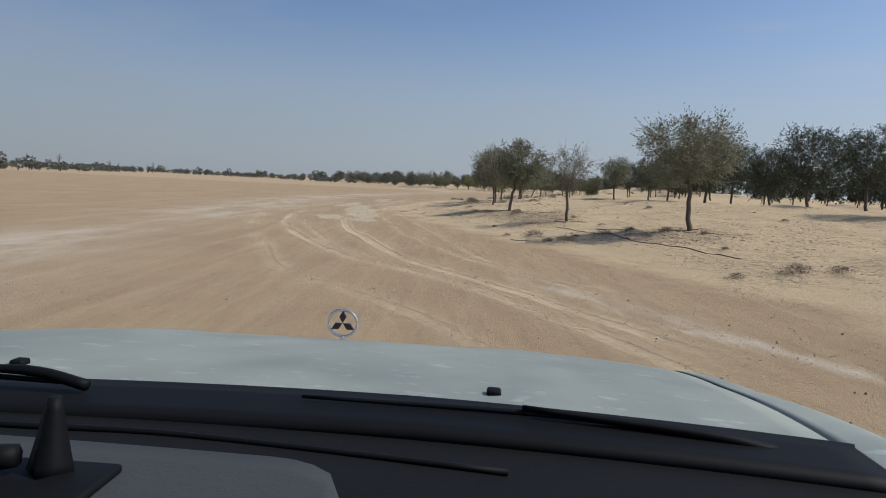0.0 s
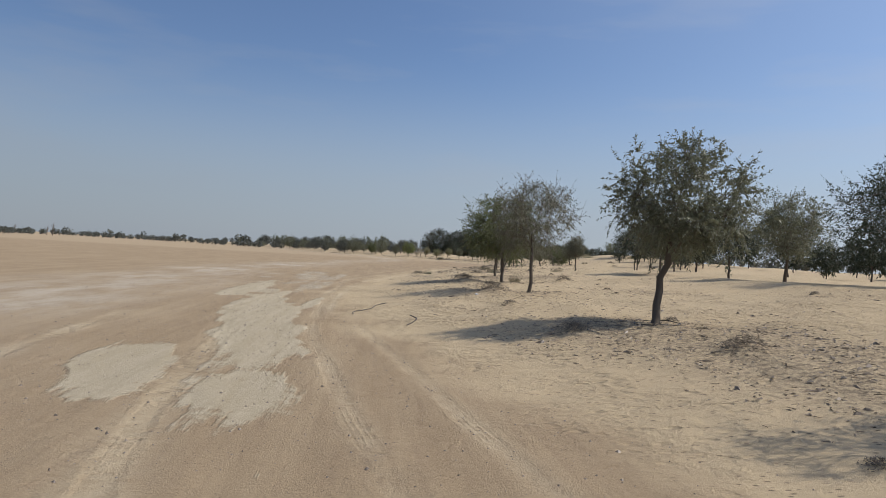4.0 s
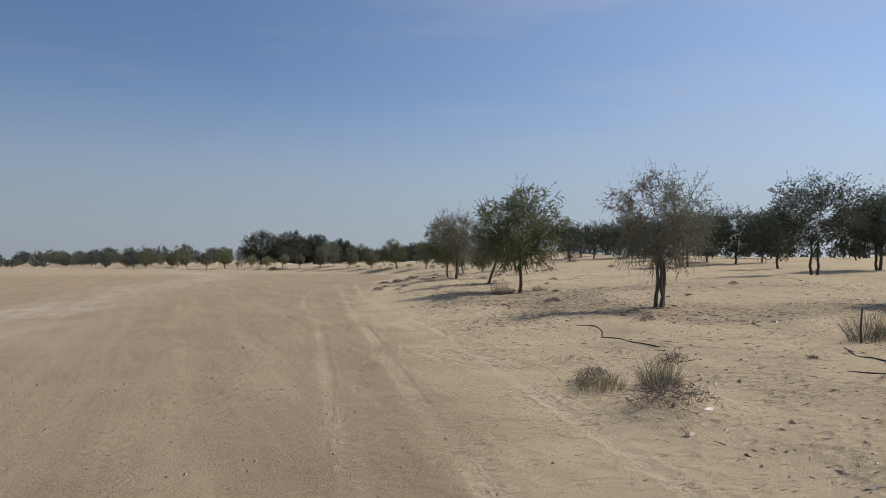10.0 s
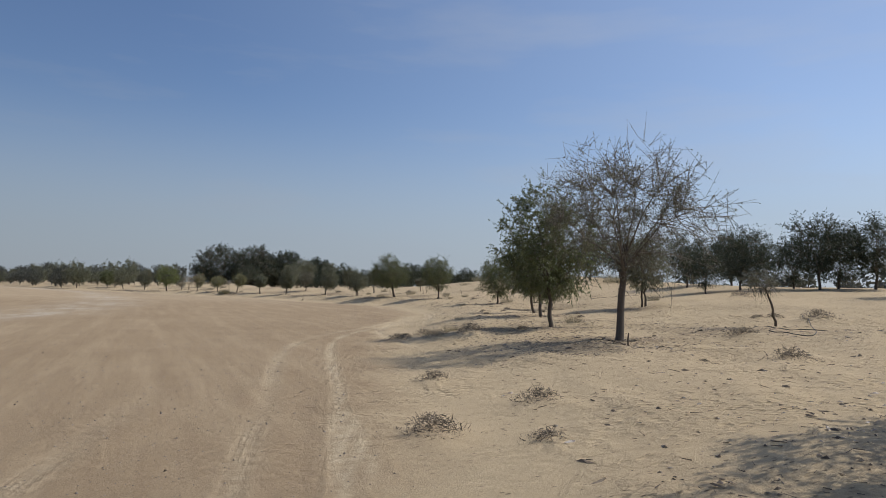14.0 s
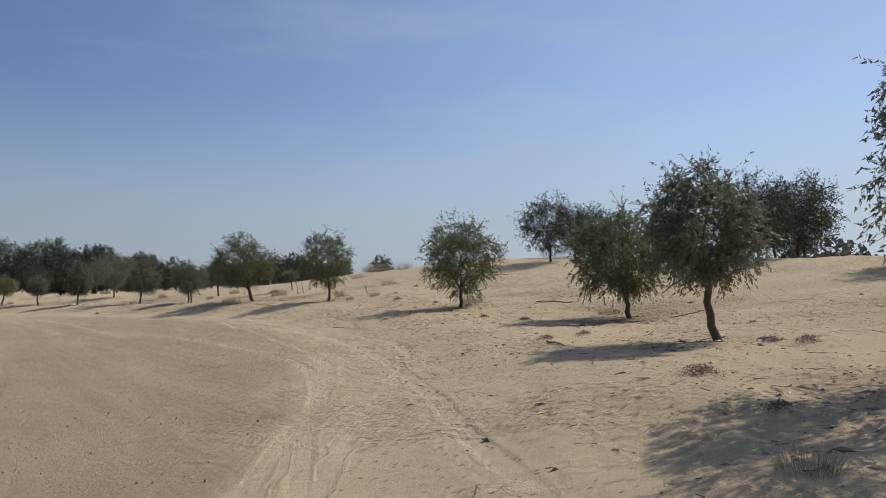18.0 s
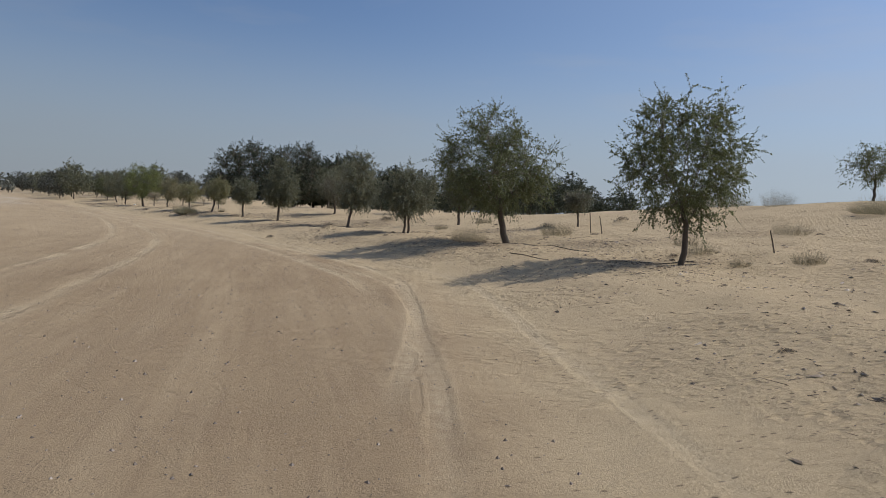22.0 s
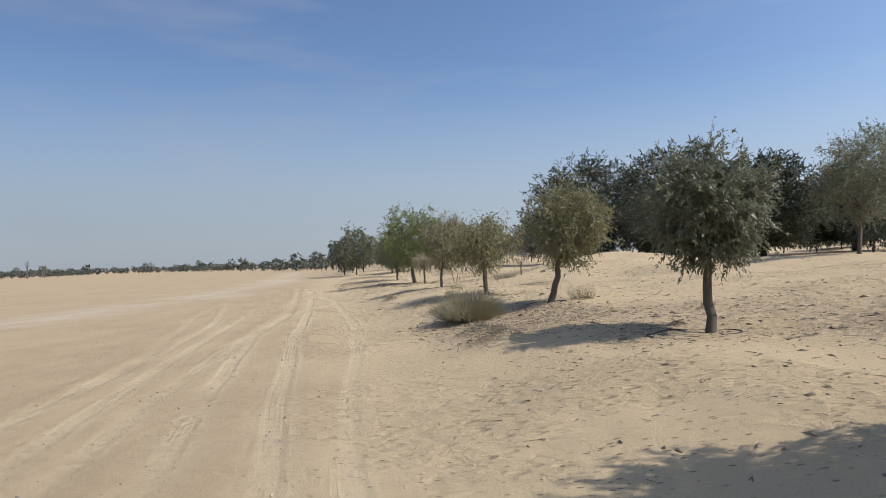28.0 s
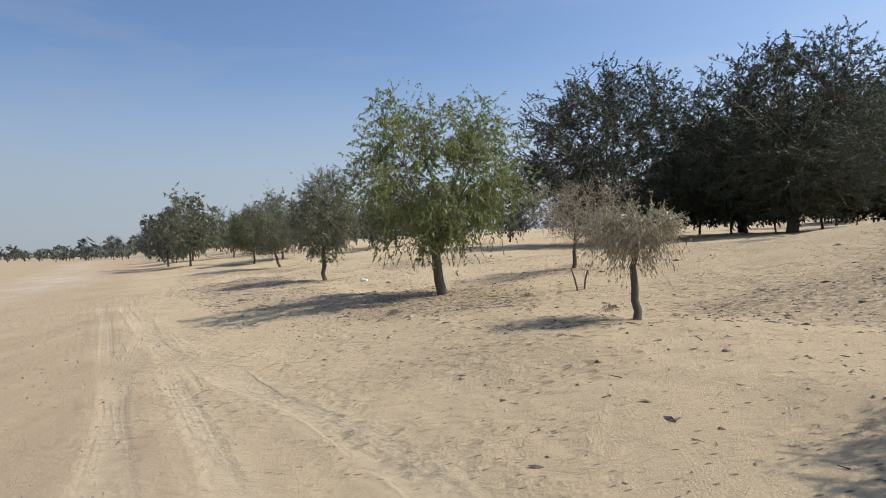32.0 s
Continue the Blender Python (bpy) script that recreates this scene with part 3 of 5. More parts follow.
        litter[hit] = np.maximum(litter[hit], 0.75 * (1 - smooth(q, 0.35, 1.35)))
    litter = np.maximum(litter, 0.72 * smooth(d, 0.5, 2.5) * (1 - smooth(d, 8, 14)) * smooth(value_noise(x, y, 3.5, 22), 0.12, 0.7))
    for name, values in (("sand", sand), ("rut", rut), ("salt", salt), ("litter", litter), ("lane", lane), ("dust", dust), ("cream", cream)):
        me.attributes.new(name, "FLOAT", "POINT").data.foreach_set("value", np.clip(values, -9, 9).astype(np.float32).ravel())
    return tagged(new("ground", me), "gravel plain with wheel ruts meeting loose yellow sand", "ground", kind="structure")


def mesh_from(name, verts, faces, material, smooth_shading=True):
    """A mesh from arrays of corners and of equal faces."""
    me = bpy.data.meshes.new(name)
    verts, faces = np.asarray(verts, np.float32), np.asarray(faces, np.int32)
    count, sides = faces.shape
    me.vertices.add(len(verts))
    me.vertices.foreach_set("co", verts.ravel())
    me.loops.add(count * sides)
    me.loops.foreach_set("vertex_index", faces.ravel())
    me.polygons.add(count)
    me.polygons.foreach_set("loop_start", np.arange(0, count * sides, sides, dtype=np.int32))
    me.polygons.foreach_set("loop_total", np.full(count, sides, np.int32))
    me.polygons.foreach_set("use_smooth", np.full(count, smooth_shading))
    me.materials.append(material)
    me.update(calc_edges=True)
    return me


# ---- trees ----


def tubes(lines, radii, sides):
    """Tapered tubes along lines (N, K, 3) with radii (N, K). Returns corners and quads."""
    n, k, _ = lines.shape
    way = np.gradient(lines, axis=1)
    way /= np.linalg.norm(way, axis=2, keepdims=True) + 1e-9
    ref = np.where(np.abs(way[:, :1, 2:3]) > 0.9, np.array([1.0, 0, 0]), np.array([0, 0, 1.0]))
    a = np.cross(way, np.broadcast_to(ref, way.shape))
    a /= np.linalg.norm(a, axis=2, keepdims=True) + 1e-9
    b = np.cross(way, a)
    ang = np.arange(sides) / sides * 2 * np.pi
    ring = a[:, :, None] * np.cos(ang)[:, None] + b[:, :, None] * np.sin(ang)[:, None]
    verts = lines[:, :, None] + ring * radii[:, :, None, None]
    index = np.arange(n * k * sides).reshape(n, k, sides)
    nxt = np.roll(index, -1, axis=2)
    quads = np.stack([index[:, :-1], nxt[:, :-1], nxt[:, 1:], index[:, 1:]], -1).reshape(-1, 4)
    return verts.reshape(-1, 3), quads


def bend(a, b, lift, k):
    """Curves from points a to b (N, 3), bowed by lift (N, 3)."""
    s = np.linspace(0, 1, k)[None, :, None]
    return a[:, None] * (1 - s) + b[:, None] * s + 4 * s * (1 - s) * lift[:, None]


def leaves_on(rng, spots, ways, size, droop):
    """Small pointed leaves at spots, along ways."""
    n = len(spots)
    way = ways + rng.normal(0, 0.6, (n, 3)) + np.array([0, 0, -droop])
    way /= np.linalg.norm(way, axis=1, keepdims=True) + 1e-9
    side = np.cross(way, rng.normal(0, 1, (n, 3)))
    side /= np.linalg.norm(side, axis=1, keepdims=True) + 1e-9
    length = size * rng.uniform(0.55, 1.25, (n, 1))
    width = length * rng.uniform(0.15, 0.25, (n, 1))
    verts = np.stack([spots + side * width, spots + way * length, spots - side * width], 1).reshape(-1, 3)
    return verts, np.arange(3 * n).reshape(n, 3)


def tree_meshes(seed, height, radius, clear, lean=(0, 0), limbs=7, seconds=8, twigs=7, leaf=0.09, per_twig=12, droop=0.5, top=0.5, trunk=0.068, spire=0.0,
                stems=1, ragged=0.18, wild_share=0.14, leaf_mat=None, detail=True, twig_mat=None):
    """Meshes of one tree, foot at the origin: trunk, limbs with their twigs, crown of leaves. clear: height of the bare trunk; top: where the crown is widest, 0 low to 1 high."""
    rng = np.random.default_rng(seed)
    lean = np.array([lean[0], lean[1], 0.0])
    fork = lean * 0.75 + np.array([0, 0, clear])
    low_hem = clear * 0.88
    heart = lean + np.array([0, 0, low_hem + (height - low_hem) * top])
    trunks, radii = [], []
    for s in range(stems):
        off = np.array([math.cos(2.3 * s + seed), math.sin(2.3 * s + seed), 0]) * (0.09 if stems > 1 else 0)
        line = bend(np.array([off * 1.5 + [0, 0, -0.15]]), np.array([fork + off * 0.6 + [0, 0, 0.25 * (height - clear)]]), np.array([[rng.normal(0, 0.05), rng.normal(0, 0.05), 0]]) * clear, 9)
        line[0, 1:8, :2] += rng.normal(0, 0.018, (7, 2))
        trunks.append(line[0])
        r = trunk / (1.0 if stems == 1 else 1.4) * np.array([1.3, 1.1, 1.0, 0.95, 0.9, 0.85, 0.72, 0.55, 0.35])
        radii.append(r)
    meshes = {}
    meshes["trunk"] = mesh_from("trunk", *tubes(np.array(trunks), np.array(radii), 9 if detail else 5), BARK)
    # limbs reach for the skin of a rough ellipsoid
    az = np.arange(limbs) * 2.399963 + rng.uniform(0, 6.28) + rng.normal(0, 0.25, limbs)
    el = np.linspace(-0.25, 1.15, limbs) + rng.normal(0, 0.12, limbs)
    up, down = height - heart[2], heart[2] - low_hem
    ends = np.stack([np.cos(az) * np.cos(el) * radius, np.sin(az) * np.cos(el) * radius, np.where(el > 0, np.sin(el) * up, np.sin(el) * down)], 1)
    ends = heart + ends * rng.uniform(0.62, 0.9, (limbs, 1))
    if spire:
        ends[-1] = heart + [rng.normal(0, 0.1), rng.normal(0, 0.1), up * 0.97]
    along = rng.uniform(0.0, 0.22, (limbs, 1)) * np.linspace(0.3, 1, limbs)[:, None]
    starts = fork + np.array([0, 0, 1.0]) * along * (height - clear) + rng.normal(0, 0.02, (limbs, 3))
    lift = np.stack([rng.normal(0, 0.06, limbs), rng.normal(0, 0.06, limbs), rng.uniform(0.02, 0.14, limbs)], 1) * radius
    limb_lines = bend(starts, ends, lift, 7)
    limb_lines[:, 1:6] += rng.normal(0, 0.03, (limbs, 5, 3)) * radius * 0.5
    limb_r = trunk * rng.uniform(0.17, 0.3, (limbs, 1)) * np.linspace(1, 0.22, 7)[None]
    # branches fill the whole dome, each from the limb that passes nearest
    count = limbs * seconds
    turn = np.arange(count) * 2.399963 + rng.normal(0, 0.25, count)
    level = np.clip(1 - 2 * (np.arange(count) + 0.5) / count + rng.normal(0, 0.06, count), -1, 1)
    flat = np.sqrt(1 - level**2)
    shell = np.stack([np.cos(turn) * flat, np.sin(turn) * flat, level], 1)
    lumpy = 1 + ragged * (value_noise(shell[:, 0] * 2 + seed, shell[:, 1] * 2 + shell[:, 2], 0.8, seed % 97))
    goal = shell * (rng.uniform(0.05, 1.0, count) ** 0.42 * lumpy)[:, None]
    goal = heart + goal * np.where(goal[:, 2:3] > 0, np.array([radius, radius, up]), np.array([radius, radius, down]))
    nodes = limb_lines[:, 1:6].reshape(-1, 3)
    gap = np.linalg.norm(goal[:, None] - nodes[None], axis=2) + 0.6 * np.maximum(0, nodes[None, :, 2] - goal[:, None, 2])
    gap += rng.uniform(0, 0.25, gap.shape) * radius
    root = np.argmin(gap, axis=1)
    owner = root // 5
    hem_floor = 0.5 * clear
    leaf_spots, leaf_ways, parts = [], [], []
    for i in range(limbs):
        mine = owner == i
        v1, f1 = tubes(limb_lines[i:i + 1], limb_r[i:i + 1], 6 if detail else 4)
        if not mine.any():
            parts.append((v1, f1))
            continue
        a, b = nodes[root[mine]], goal[mine]
        n = len(a)
        second = bend(a, b, rng.normal(0, 0.05, (n, 3)) * radius + [0, 0, 0.03 * radius], 5)
        second_r = np.maximum(trunk * rng.uniform(0.08, 0.14, (n, 1)), 0.004) * np.linspace(1, 0.3, 5)[None]
        m = n * twigs
        which = np.repeat(np.arange(n), twigs)
        s = rng.uniform(0.3, 1.0, m) ** 0.7
        k = np.clip((s * 4).astype(int), 0, 3)
        fr = (s * 4 - k)[:, None]
        ta = second[which, k] * (1 - fr) + second[which, k + 1] * fr
        out = rng.normal(0, 1, (m, 3)) + 0.75 * (ta - heart) / radius
        out /= np.linalg.norm(out, axis=1, keepdims=True)
        long = rng.uniform(0.16, 0.40, (m, 1)) * (0.6 + 0.3 * min(radius, 2.2))
        skin = np.linalg.norm((ta - heart) / [radius, radius, up], axis=1, keepdims=True) > 0.72
        wild = (rng.random((m, 1)) < wild_share) & skin & (ta[:, 2:3] > heart[2] - 0.2 * down)
        long = np.where(wild, long * 1.5, long)
        out = np.where(wild, out * [0.8, 0.8, 0.5] + [0, 0, 0.55], out)
        tb = ta + out * long
        tb[:, 2] = np.maximum(tb[:, 2], clear * rng.uniform(0.55, 1.05, m))
        low = (ta[:, 2:3] < heart[2])
        fall = np.concatenate([np.zeros((m, 2)), np.where(wild, 0.0, np.where(low, -0.26, -0.12)) * droop * long], 1)
        tb = tb + 2.0 * fall
        tb[:, 2] = np.maximum(tb[:, 2], hem_floor)
        twig = bend(ta, tb, -0.5 * fall, 2)
        twig_r = np.full((m, 1), 0.003 + 0.001 * radius) * np.linspace(1, 0.45, 2)[None]
        v2, f2 = tubes(second[:, ::2], second_r[:, ::2], 3)
        if detail:
            shown = slice(None, None, 3 if per_twig > 8 else 1)
            v3, f3 = tubes(twig[shown], twig_r[shown], 3)
            v2, f2 = np.concatenate([v2, v3]), np.concatenate([f2, f3 + len(v2)])
        parts.append((np.concatenate([v1, v2]), np.concatenate([f1, f2 + len(v1)])))
        s = rng.uniform(0.05, 1.05, (m, per_twig, 1))
        spots = ta[:, None] * (1 - s) + tb[:, None] * s - 2.0 * fall[:, None] * s * (1 - s)
        leaf_spots.append(spots.reshape(-1, 3))
        leaf_ways.append(np.repeat(tb - ta, per_twig, 0) / np.repeat(long, per_twig, 0))
    if detail:
        meshes["limb"] = [mesh_from("limb", v, f, twig_mat or TWIG) for v, f in parts]
    else:
        base = np.cumsum([0] + [len(v) for v, _ in parts])
        meshes["limb"] = [mesh_from("limb", np.concatenate([v for v, _ in parts]), np.concatenate([f + o for (_, f), o in zip(parts, base)]), TWIG)]
    spots = np.concatenate(leaf_spots) + rng.normal(0, 0.012, (len(np.concatenate(leaf_spots)), 3))
    meshes["crown"] = mesh_from("crown", *leaves_on(rng, spots, np.concatenate(leaf_ways), leaf, droop), leaf_mat or LEAF_GREEN, False)
    return meshes


def plant_tree(meshes, x, y, label, turn=0.0, scale=1.0, group="", name="tree"):
    root = new(name)
    root.matrix_basis = Matrix.Translation((x, y, ground_at(x, y) - 0.02)) @ Matrix.Rotation(turn, 4, "Z") @ Matrix.Diagonal((scale, scale, scale, 1))
    tagged(root, label, "tree", group)
    for part_name in ("trunk", "crown"):
        new(part_name, meshes[part_name]).parent = root
    for me in meshes["limb"]:
        new("limb", me).parent = root
    return root


ROW = "trees along the edge of the plain"
GREEN_LABEL = "small desert tree with feathery olive-green crown on bare sand"
GREY_LABEL = "thin grey-green desert tree with open twiggy crown on sand"
# x, y, height, crown radius, bare trunk, lean x, lean y, kind, extras
TREES = [
    (7.11, 19.85, 3.35, 1.5, 1.3, -0.15, 0.0, "grey", dict(top=0.5, per_twig=11, seconds=34, ragged=0.3, droop=0.1, twig_mat=TWIG_PALE)),
    (4.5, 25.4, 2.75, 0.95, 1.15, 0.0, 0.0, "bare", dict(trunk=0.055, top=0.55, seconds=13, per_twig=2)),
    (2.95, 32.3, 3.4, 1.38, 1.3, 0.45, 0.1, "grey", dict(top=0.42)), (2.84, 41.9, 3.7, 1.6, 1.3, 0.05, 0.0, "bare", dict(top=0.5, trunk=0.055)),
    (3.66, 50.7, 3.9, 2.0, 1.1, -0.2, 0.0, "green", dict(top=0.42)), (4.71, 58.7, 4.2, 1.15, 1.0, 0.1, 0.0, "grey", dict(spire=1, top=0.35, seconds=22, per_twig=7, ragged=0.3)),
    (9.1, 83.1, 4.3, 1.9, 1.05, 0.0, 0.0, "green", dict(top=0.45, droop=0.9, leaf_mat=LEAF_GREEN)),
    (7.83, 73.2, 3.45, 1.45, 0.95, 0.0, 0.0, "bare", dict(stems=3, droop=0.9, top=0.5)),
]
TREES += [
    (11.0, 90.3, 3.8, 1.8, 1.1, 0.9, 0.0, "grey", dict(top=0.4)),
    (13.75, 100.7, 4.5, 2.1, 1.5, 0.2, 0.0, "bare", dict(top=0.55, trunk=0.088, seconds=40, twigs=9, per_twig=3, droop=0.2, ragged=0.35)),
    (15.4, 106.2, 4.6, 1.7, 0.95, -0.15, 0.1, "green", dict(top=0.42)),
    (19.1, 112.9, 3.75, 1.5, 1.05, -0.1, 0.0, "grey", dict(top=0.48, spire=1, droop=0.4, ragged=0.32, seconds=30, per_twig=13, leaf=0.068)),
    (21.8, 117.8, 3.0, 1.05, 0.95, -0.42, 0.0, "grey", dict(top=0.45, droop=0.4)), (26.25, 123.4, 3.0, 1.6, 0.6, -0.15, 0.0, "green", dict(droop=0.6, top=0.5, per_twig=26, leaf=0.056, ragged=0.1)),
    (27.3, 132.3, 3.5, 1.65, 0.5, 0.05, 0.0, "green", dict(droop=0.6, top=0.5, per_twig=22, leaf=0.056)),
]
TREES += [
    (28.2, 145.6, 3.95, 1.6, 0.85, -0.1, 0.0, "green", dict(droop=0.4, top=0.5, limbs=8, seconds=30, per_twig=27, leaf=0.056)),
    (26.55, 152.75, 4.3, 2.05, 1.1, -0.62, 0.0, "grey", dict(droop=0.7, top=0.42, trunk=0.105, seconds=52, per_twig=27, leaf=0.052, leaf_mat=LEAF_GREEN)),
    (24.4, 158.9, 2.8, 1.2, 0.65, 0.05, 0.0, "grey", dict(stems=2, top=0.45)), (22.9, 167.0, 4.1, 1.08, 0.95, 0.5, 0.0, "grey", dict(spire=1, droop=0.9, top=0.35)),
    (19.54, 172.8, 3.6, 1.0, 0.9, 0.05, 0.0, "green", dict(spire=1, top=0.36, leaf_mat=LEAF_GREY)), (17.3, 179.0, 2.5, 0.85, 0.95, 0.05, 0.0, "grey", dict(top=0.5)),
    (14.9, 183.9, 2.6, 0.92, 0.8, 0.48, 0.0, "grey", dict(top=0.5, leaf_mat=LEAF_KHAKI, twig_mat=TWIG_PALE, twigs=9, per_twig=9, droop=0.5)),
]
TREES += [
    (13.0, 188.6, 2.3, 1.15, 0.78, -0.08, 0.0, "grey", dict(top=0.5, leaf_mat=LEAF_KHAKI, twig_mat=TWIG_PALE, per_twig=9, droop=1.0)),
    (10.55, 193.7, 2.65, 0.9, 0.7, 0.22, 0.0, "grey", dict(top=0.5, leaf_mat=LEAF_KHAKI, twig_mat=TWIG_PALE, per_twig=5, twigs=10, droop=0.9, trunk=0.05, ragged=0.25)),
    (8.70, 199.24, 1.35, 0.6, 0.8, 0.0, 0.0, "bare", dict(droop=1.5, top=0.7, trunk=0.05, seconds=13, twigs=7, per_twig=5, twig_mat=TWIG_PALE, leaf_mat=STRAW)),
    (6.8, 205.2, 4.4, 2.0, 0.85, -0.05, 0.0, "green", dict(droop=1.0, top=0.42, trunk=0.1, leaf_mat=LEAF_BRIGHT)),
    (3.5, 213.4, 3.6, 1.2, 0.75, 0.1, 0.0, "grey", dict(top=0.45)), (0.0, 226.8, 3.7, 1.5, 0.7, -0.5, 0.0, "grey", dict(top=0.42)),
    (-3.2, 236.0, 3.6, 1.6, 0.7, 0.0, 0.0, "green", {}),
]
TREES += [
    (10.13, 207.63, 2.2, 1.3, 0.6, 0.1, 0.0, "bare", dict(top=0.5, limbs=12, seconds=12, twigs=8, per_twig=1, trunk=0.05, droop=0.1, ragged=0.35, twig_mat=TWIG_PALE)),
    (14.8, 191.9, 1.7, 0.7, 0.7, 0.0, 0.0, "bare", dict(trunk=0.035, seconds=7, twigs=5, per_twig=2, twig_mat=TWIG_PALE)),
    (13.2, 196.8, 1.1, 0.45, 0.45, 0.0, 0.0, "bare", dict(trunk=0.028, seconds=4, twigs=4, per_twig=1, twig_mat=TWIG_PALE)),
    (23.3, 179.3, 2.5, 1.1, 0.75, 0.0, 0.0, "bare", dict(top=0.6)), (28.1, 164.4, 2.7, 1.0, 1.0, 0.0, 0.0, "grey", {}),
    (31.0, 157.2, 1.45, 0.6, 0.75, -0.05, 0.0, "bare", dict(trunk=0.04, top=0.6, seconds=14)),
]
TREES += [
    (12.2, 68.5, 2.6, 0.8, 1.1, 0.0, 0.0, "bare", dict(trunk=0.05)),
    (19.4, 101.3, 1.5, 0.5, 1.0, -0.55, 0.0, "bare", dict(trunk=0.035, limbs=5, seconds=8, per_twig=2, top=0.5)),
    (24.5, 112.9, 3.3, 1.3, 0.9, 0.0, 0.0, "grey", dict(stems=2)), (14.3, 58.5, 3.6, 1.5, 1.2, 0.0, 0.0, "grey", {}),
    (46.0, 158.0, 2.9, 1.4, 0.8, 0.0, 0.0, "grey", dict(seconds=20, per_twig=12, ragged=0.35, leaf_mat=LEAF_GREEN)),
]
KINDS = {
    "green": (dict(limbs=9, seconds=34, twigs=8, per_twig=21, leaf=0.069, leaf_mat=LEAF_GREEN), GREEN_LABEL),
    "grey": (dict(limbs=8, seconds=30, twigs=8, per_twig=18, leaf=0.062, leaf_mat=LEAF_GREY), GREY_LABEL),
    "bare": (dict(limbs=9, seconds=26, twigs=10, per_twig=6, leaf=0.052, leaf_mat=LEAF_GREY, ragged=0.28), "half-bare desert tree with tangled grey twigs on sand"),
}
build_ground()
for number, (x, y, height, radius, clear, lx, ly, kind, more) in enumerate(TREES):
    settings, label = KINDS[kind]
    plant_tree(tree_meshes(100 + number, height, radius, clear, (lx, ly), **{**settings, **more}), x, y, label, group=ROW)

# old dark trees, larger and dense down to the ground
OLD = [(16.0, 222.5, 8.4, 5.2, 0.3), (21.6, 217.5, 8.0, 4.8, 0.35), (28.0, 220.5, 7.6, 4.6, 0.5), (24.5, 227.0, 7.0, 4.6, 0.5), (35.0, 224.0, 6.2, 3.8, 0.6)]
for number, (x, y, height, radius, clear) in enumerate(OLD):
    fine = number < 2
    plant_tree(tree_meshes(300 + number, height, radius, clear, limbs=18, seconds=70, twigs=6, per_twig=19 if fine else 12, leaf=0.11 if fine else 0.17, leaf_mat=LEAF_DARK, trunk=0.22, droop=0.15, top=0.38,
                           ragged=0.07, wild_share=0.03, detail=fine), x, y, "large old tree with dense dark green crown", group="old dark trees")

# plantation behind the first row
WOOD_MESHES = [tree_meshes(400 + k, 4.5, 1.85 + 0.1 * k, 1.25, (0.1 * k - 0.2, 0), limbs=11, seconds=34, twigs=7, per_twig=10, leaf=0.085, leaf_mat=LEAF_GREY if k == 2 else LEAF_DARK,
                           top=0.5, ragged=0.4, droop=0.15, trunk=0.085, wild_share=0.1, detail=False, stems=1 + (k == 3)) for k in range(5)]
FAR_MESHES = [tree_meshes(420 + k, 4.4, 2.25, 0.62, (0, 0), limbs=7, seconds=18, twigs=5, per_twig=8, leaf=0.24, leaf_mat=(LEAF_DARK, LEAF_GREY, LEAF_FAR_HAZED)[k], top=0.45, detail=False) for k in range(3)]
DUNE_MESHES = [tree_meshes(430 + k, 4.5, 2.2, 0.6, (0.15 * k - 0.1, 0), limbs=11, seconds=34, twigs=7, per_twig=10, leaf=0.09, leaf_mat=LEAF_DARK, top=0.48, ragged=0.25, droop=0.2, trunk=0.085,
                           wild_share=0.08, detail=False) for k in range(2)]
PATH_Y, PATH_X = np.array([r[2] for r in PATH]), np.array([r[1] for r in PATH])
rng = np.random.default_rng(7)
WOOD = [(18.1, 34.4), (35.4, 102.0), (43.8, 117.0), (34.7, 98.4), (35.6, 106.8), (27.6, 81.8), (35.6, 95.3), (16.8, 40.7), (27.5, 81.6), (41.8, 181.8),
        (23.8, 192.0), (31.0, 210.2), (45.2, 113.1), (40.1, 105.9), (26.5, 195.5), (33.0, 196.0)]
# x, y, height of the lone dark trees that stand on the dunes
DUNE_TREES = [
    (46.0, 128.6, 4.3), (49.6, 132.0, 4.1), (33.4, 96.4, 4.1), (35.2, 95.9, 3.6), (34.2, 100.2, 4.2), (29.6, 89.4, 3.8), (53.4, 140.6, 4.0), (41.3, 128.3, 4.2),
    (33.6, 118.5, 2.8), (36.8, 119.0, 4.0), (41.8, 119.4, 3.4), (40.3, 116.3, 4.6), (42.2, 116.5, 4.0), (43.7, 115.3, 4.6), (43.9, 144.4, 4.5), (50.8, 148.6, 4.4),
    (51.3, 147.0, 4.4), (53.0, 132.5, 4.6),
]
for row in range(7):
    for step in range(16):
        x, y = 17 + row * 6.0 + rng.normal(0, 1.0), 12 + step * 6.2 + rng.normal(0, 1.0)
        if edge_distance(x, y) > 13 + 5 * (y > 60) and rng.random() < (0.66 if y < 62 else 0.42):
            WOOD.append((x, y))
for step in range(70):
    x, y = rng.uniform(18, 70), rng.uniform(186, 260)
    if edge_distance(x, y) > 16 and not (20 < x < 36 and y < 204) and not (x > 57 and y < 206):
        WOOD.append((x, y))
for row in range(4):
    for step in range(22):
        y = 240 + step * 7.0 + rng.normal(0, 1.8)
        WOOD.append((float(np.interp(y, EDGE_Y, EDGE_X)) + 4.5 + row * 7 + rng.normal(0, 1.6), y))
for number, (x, y, height) in enumerate(DUNE_TREES):
    plant_tree(DUNE_MESHES[number % 2], x, y, "dark spreading tree with low layered crown on a dune", number * 1.3, height / 4.5, "trees on the dunes")
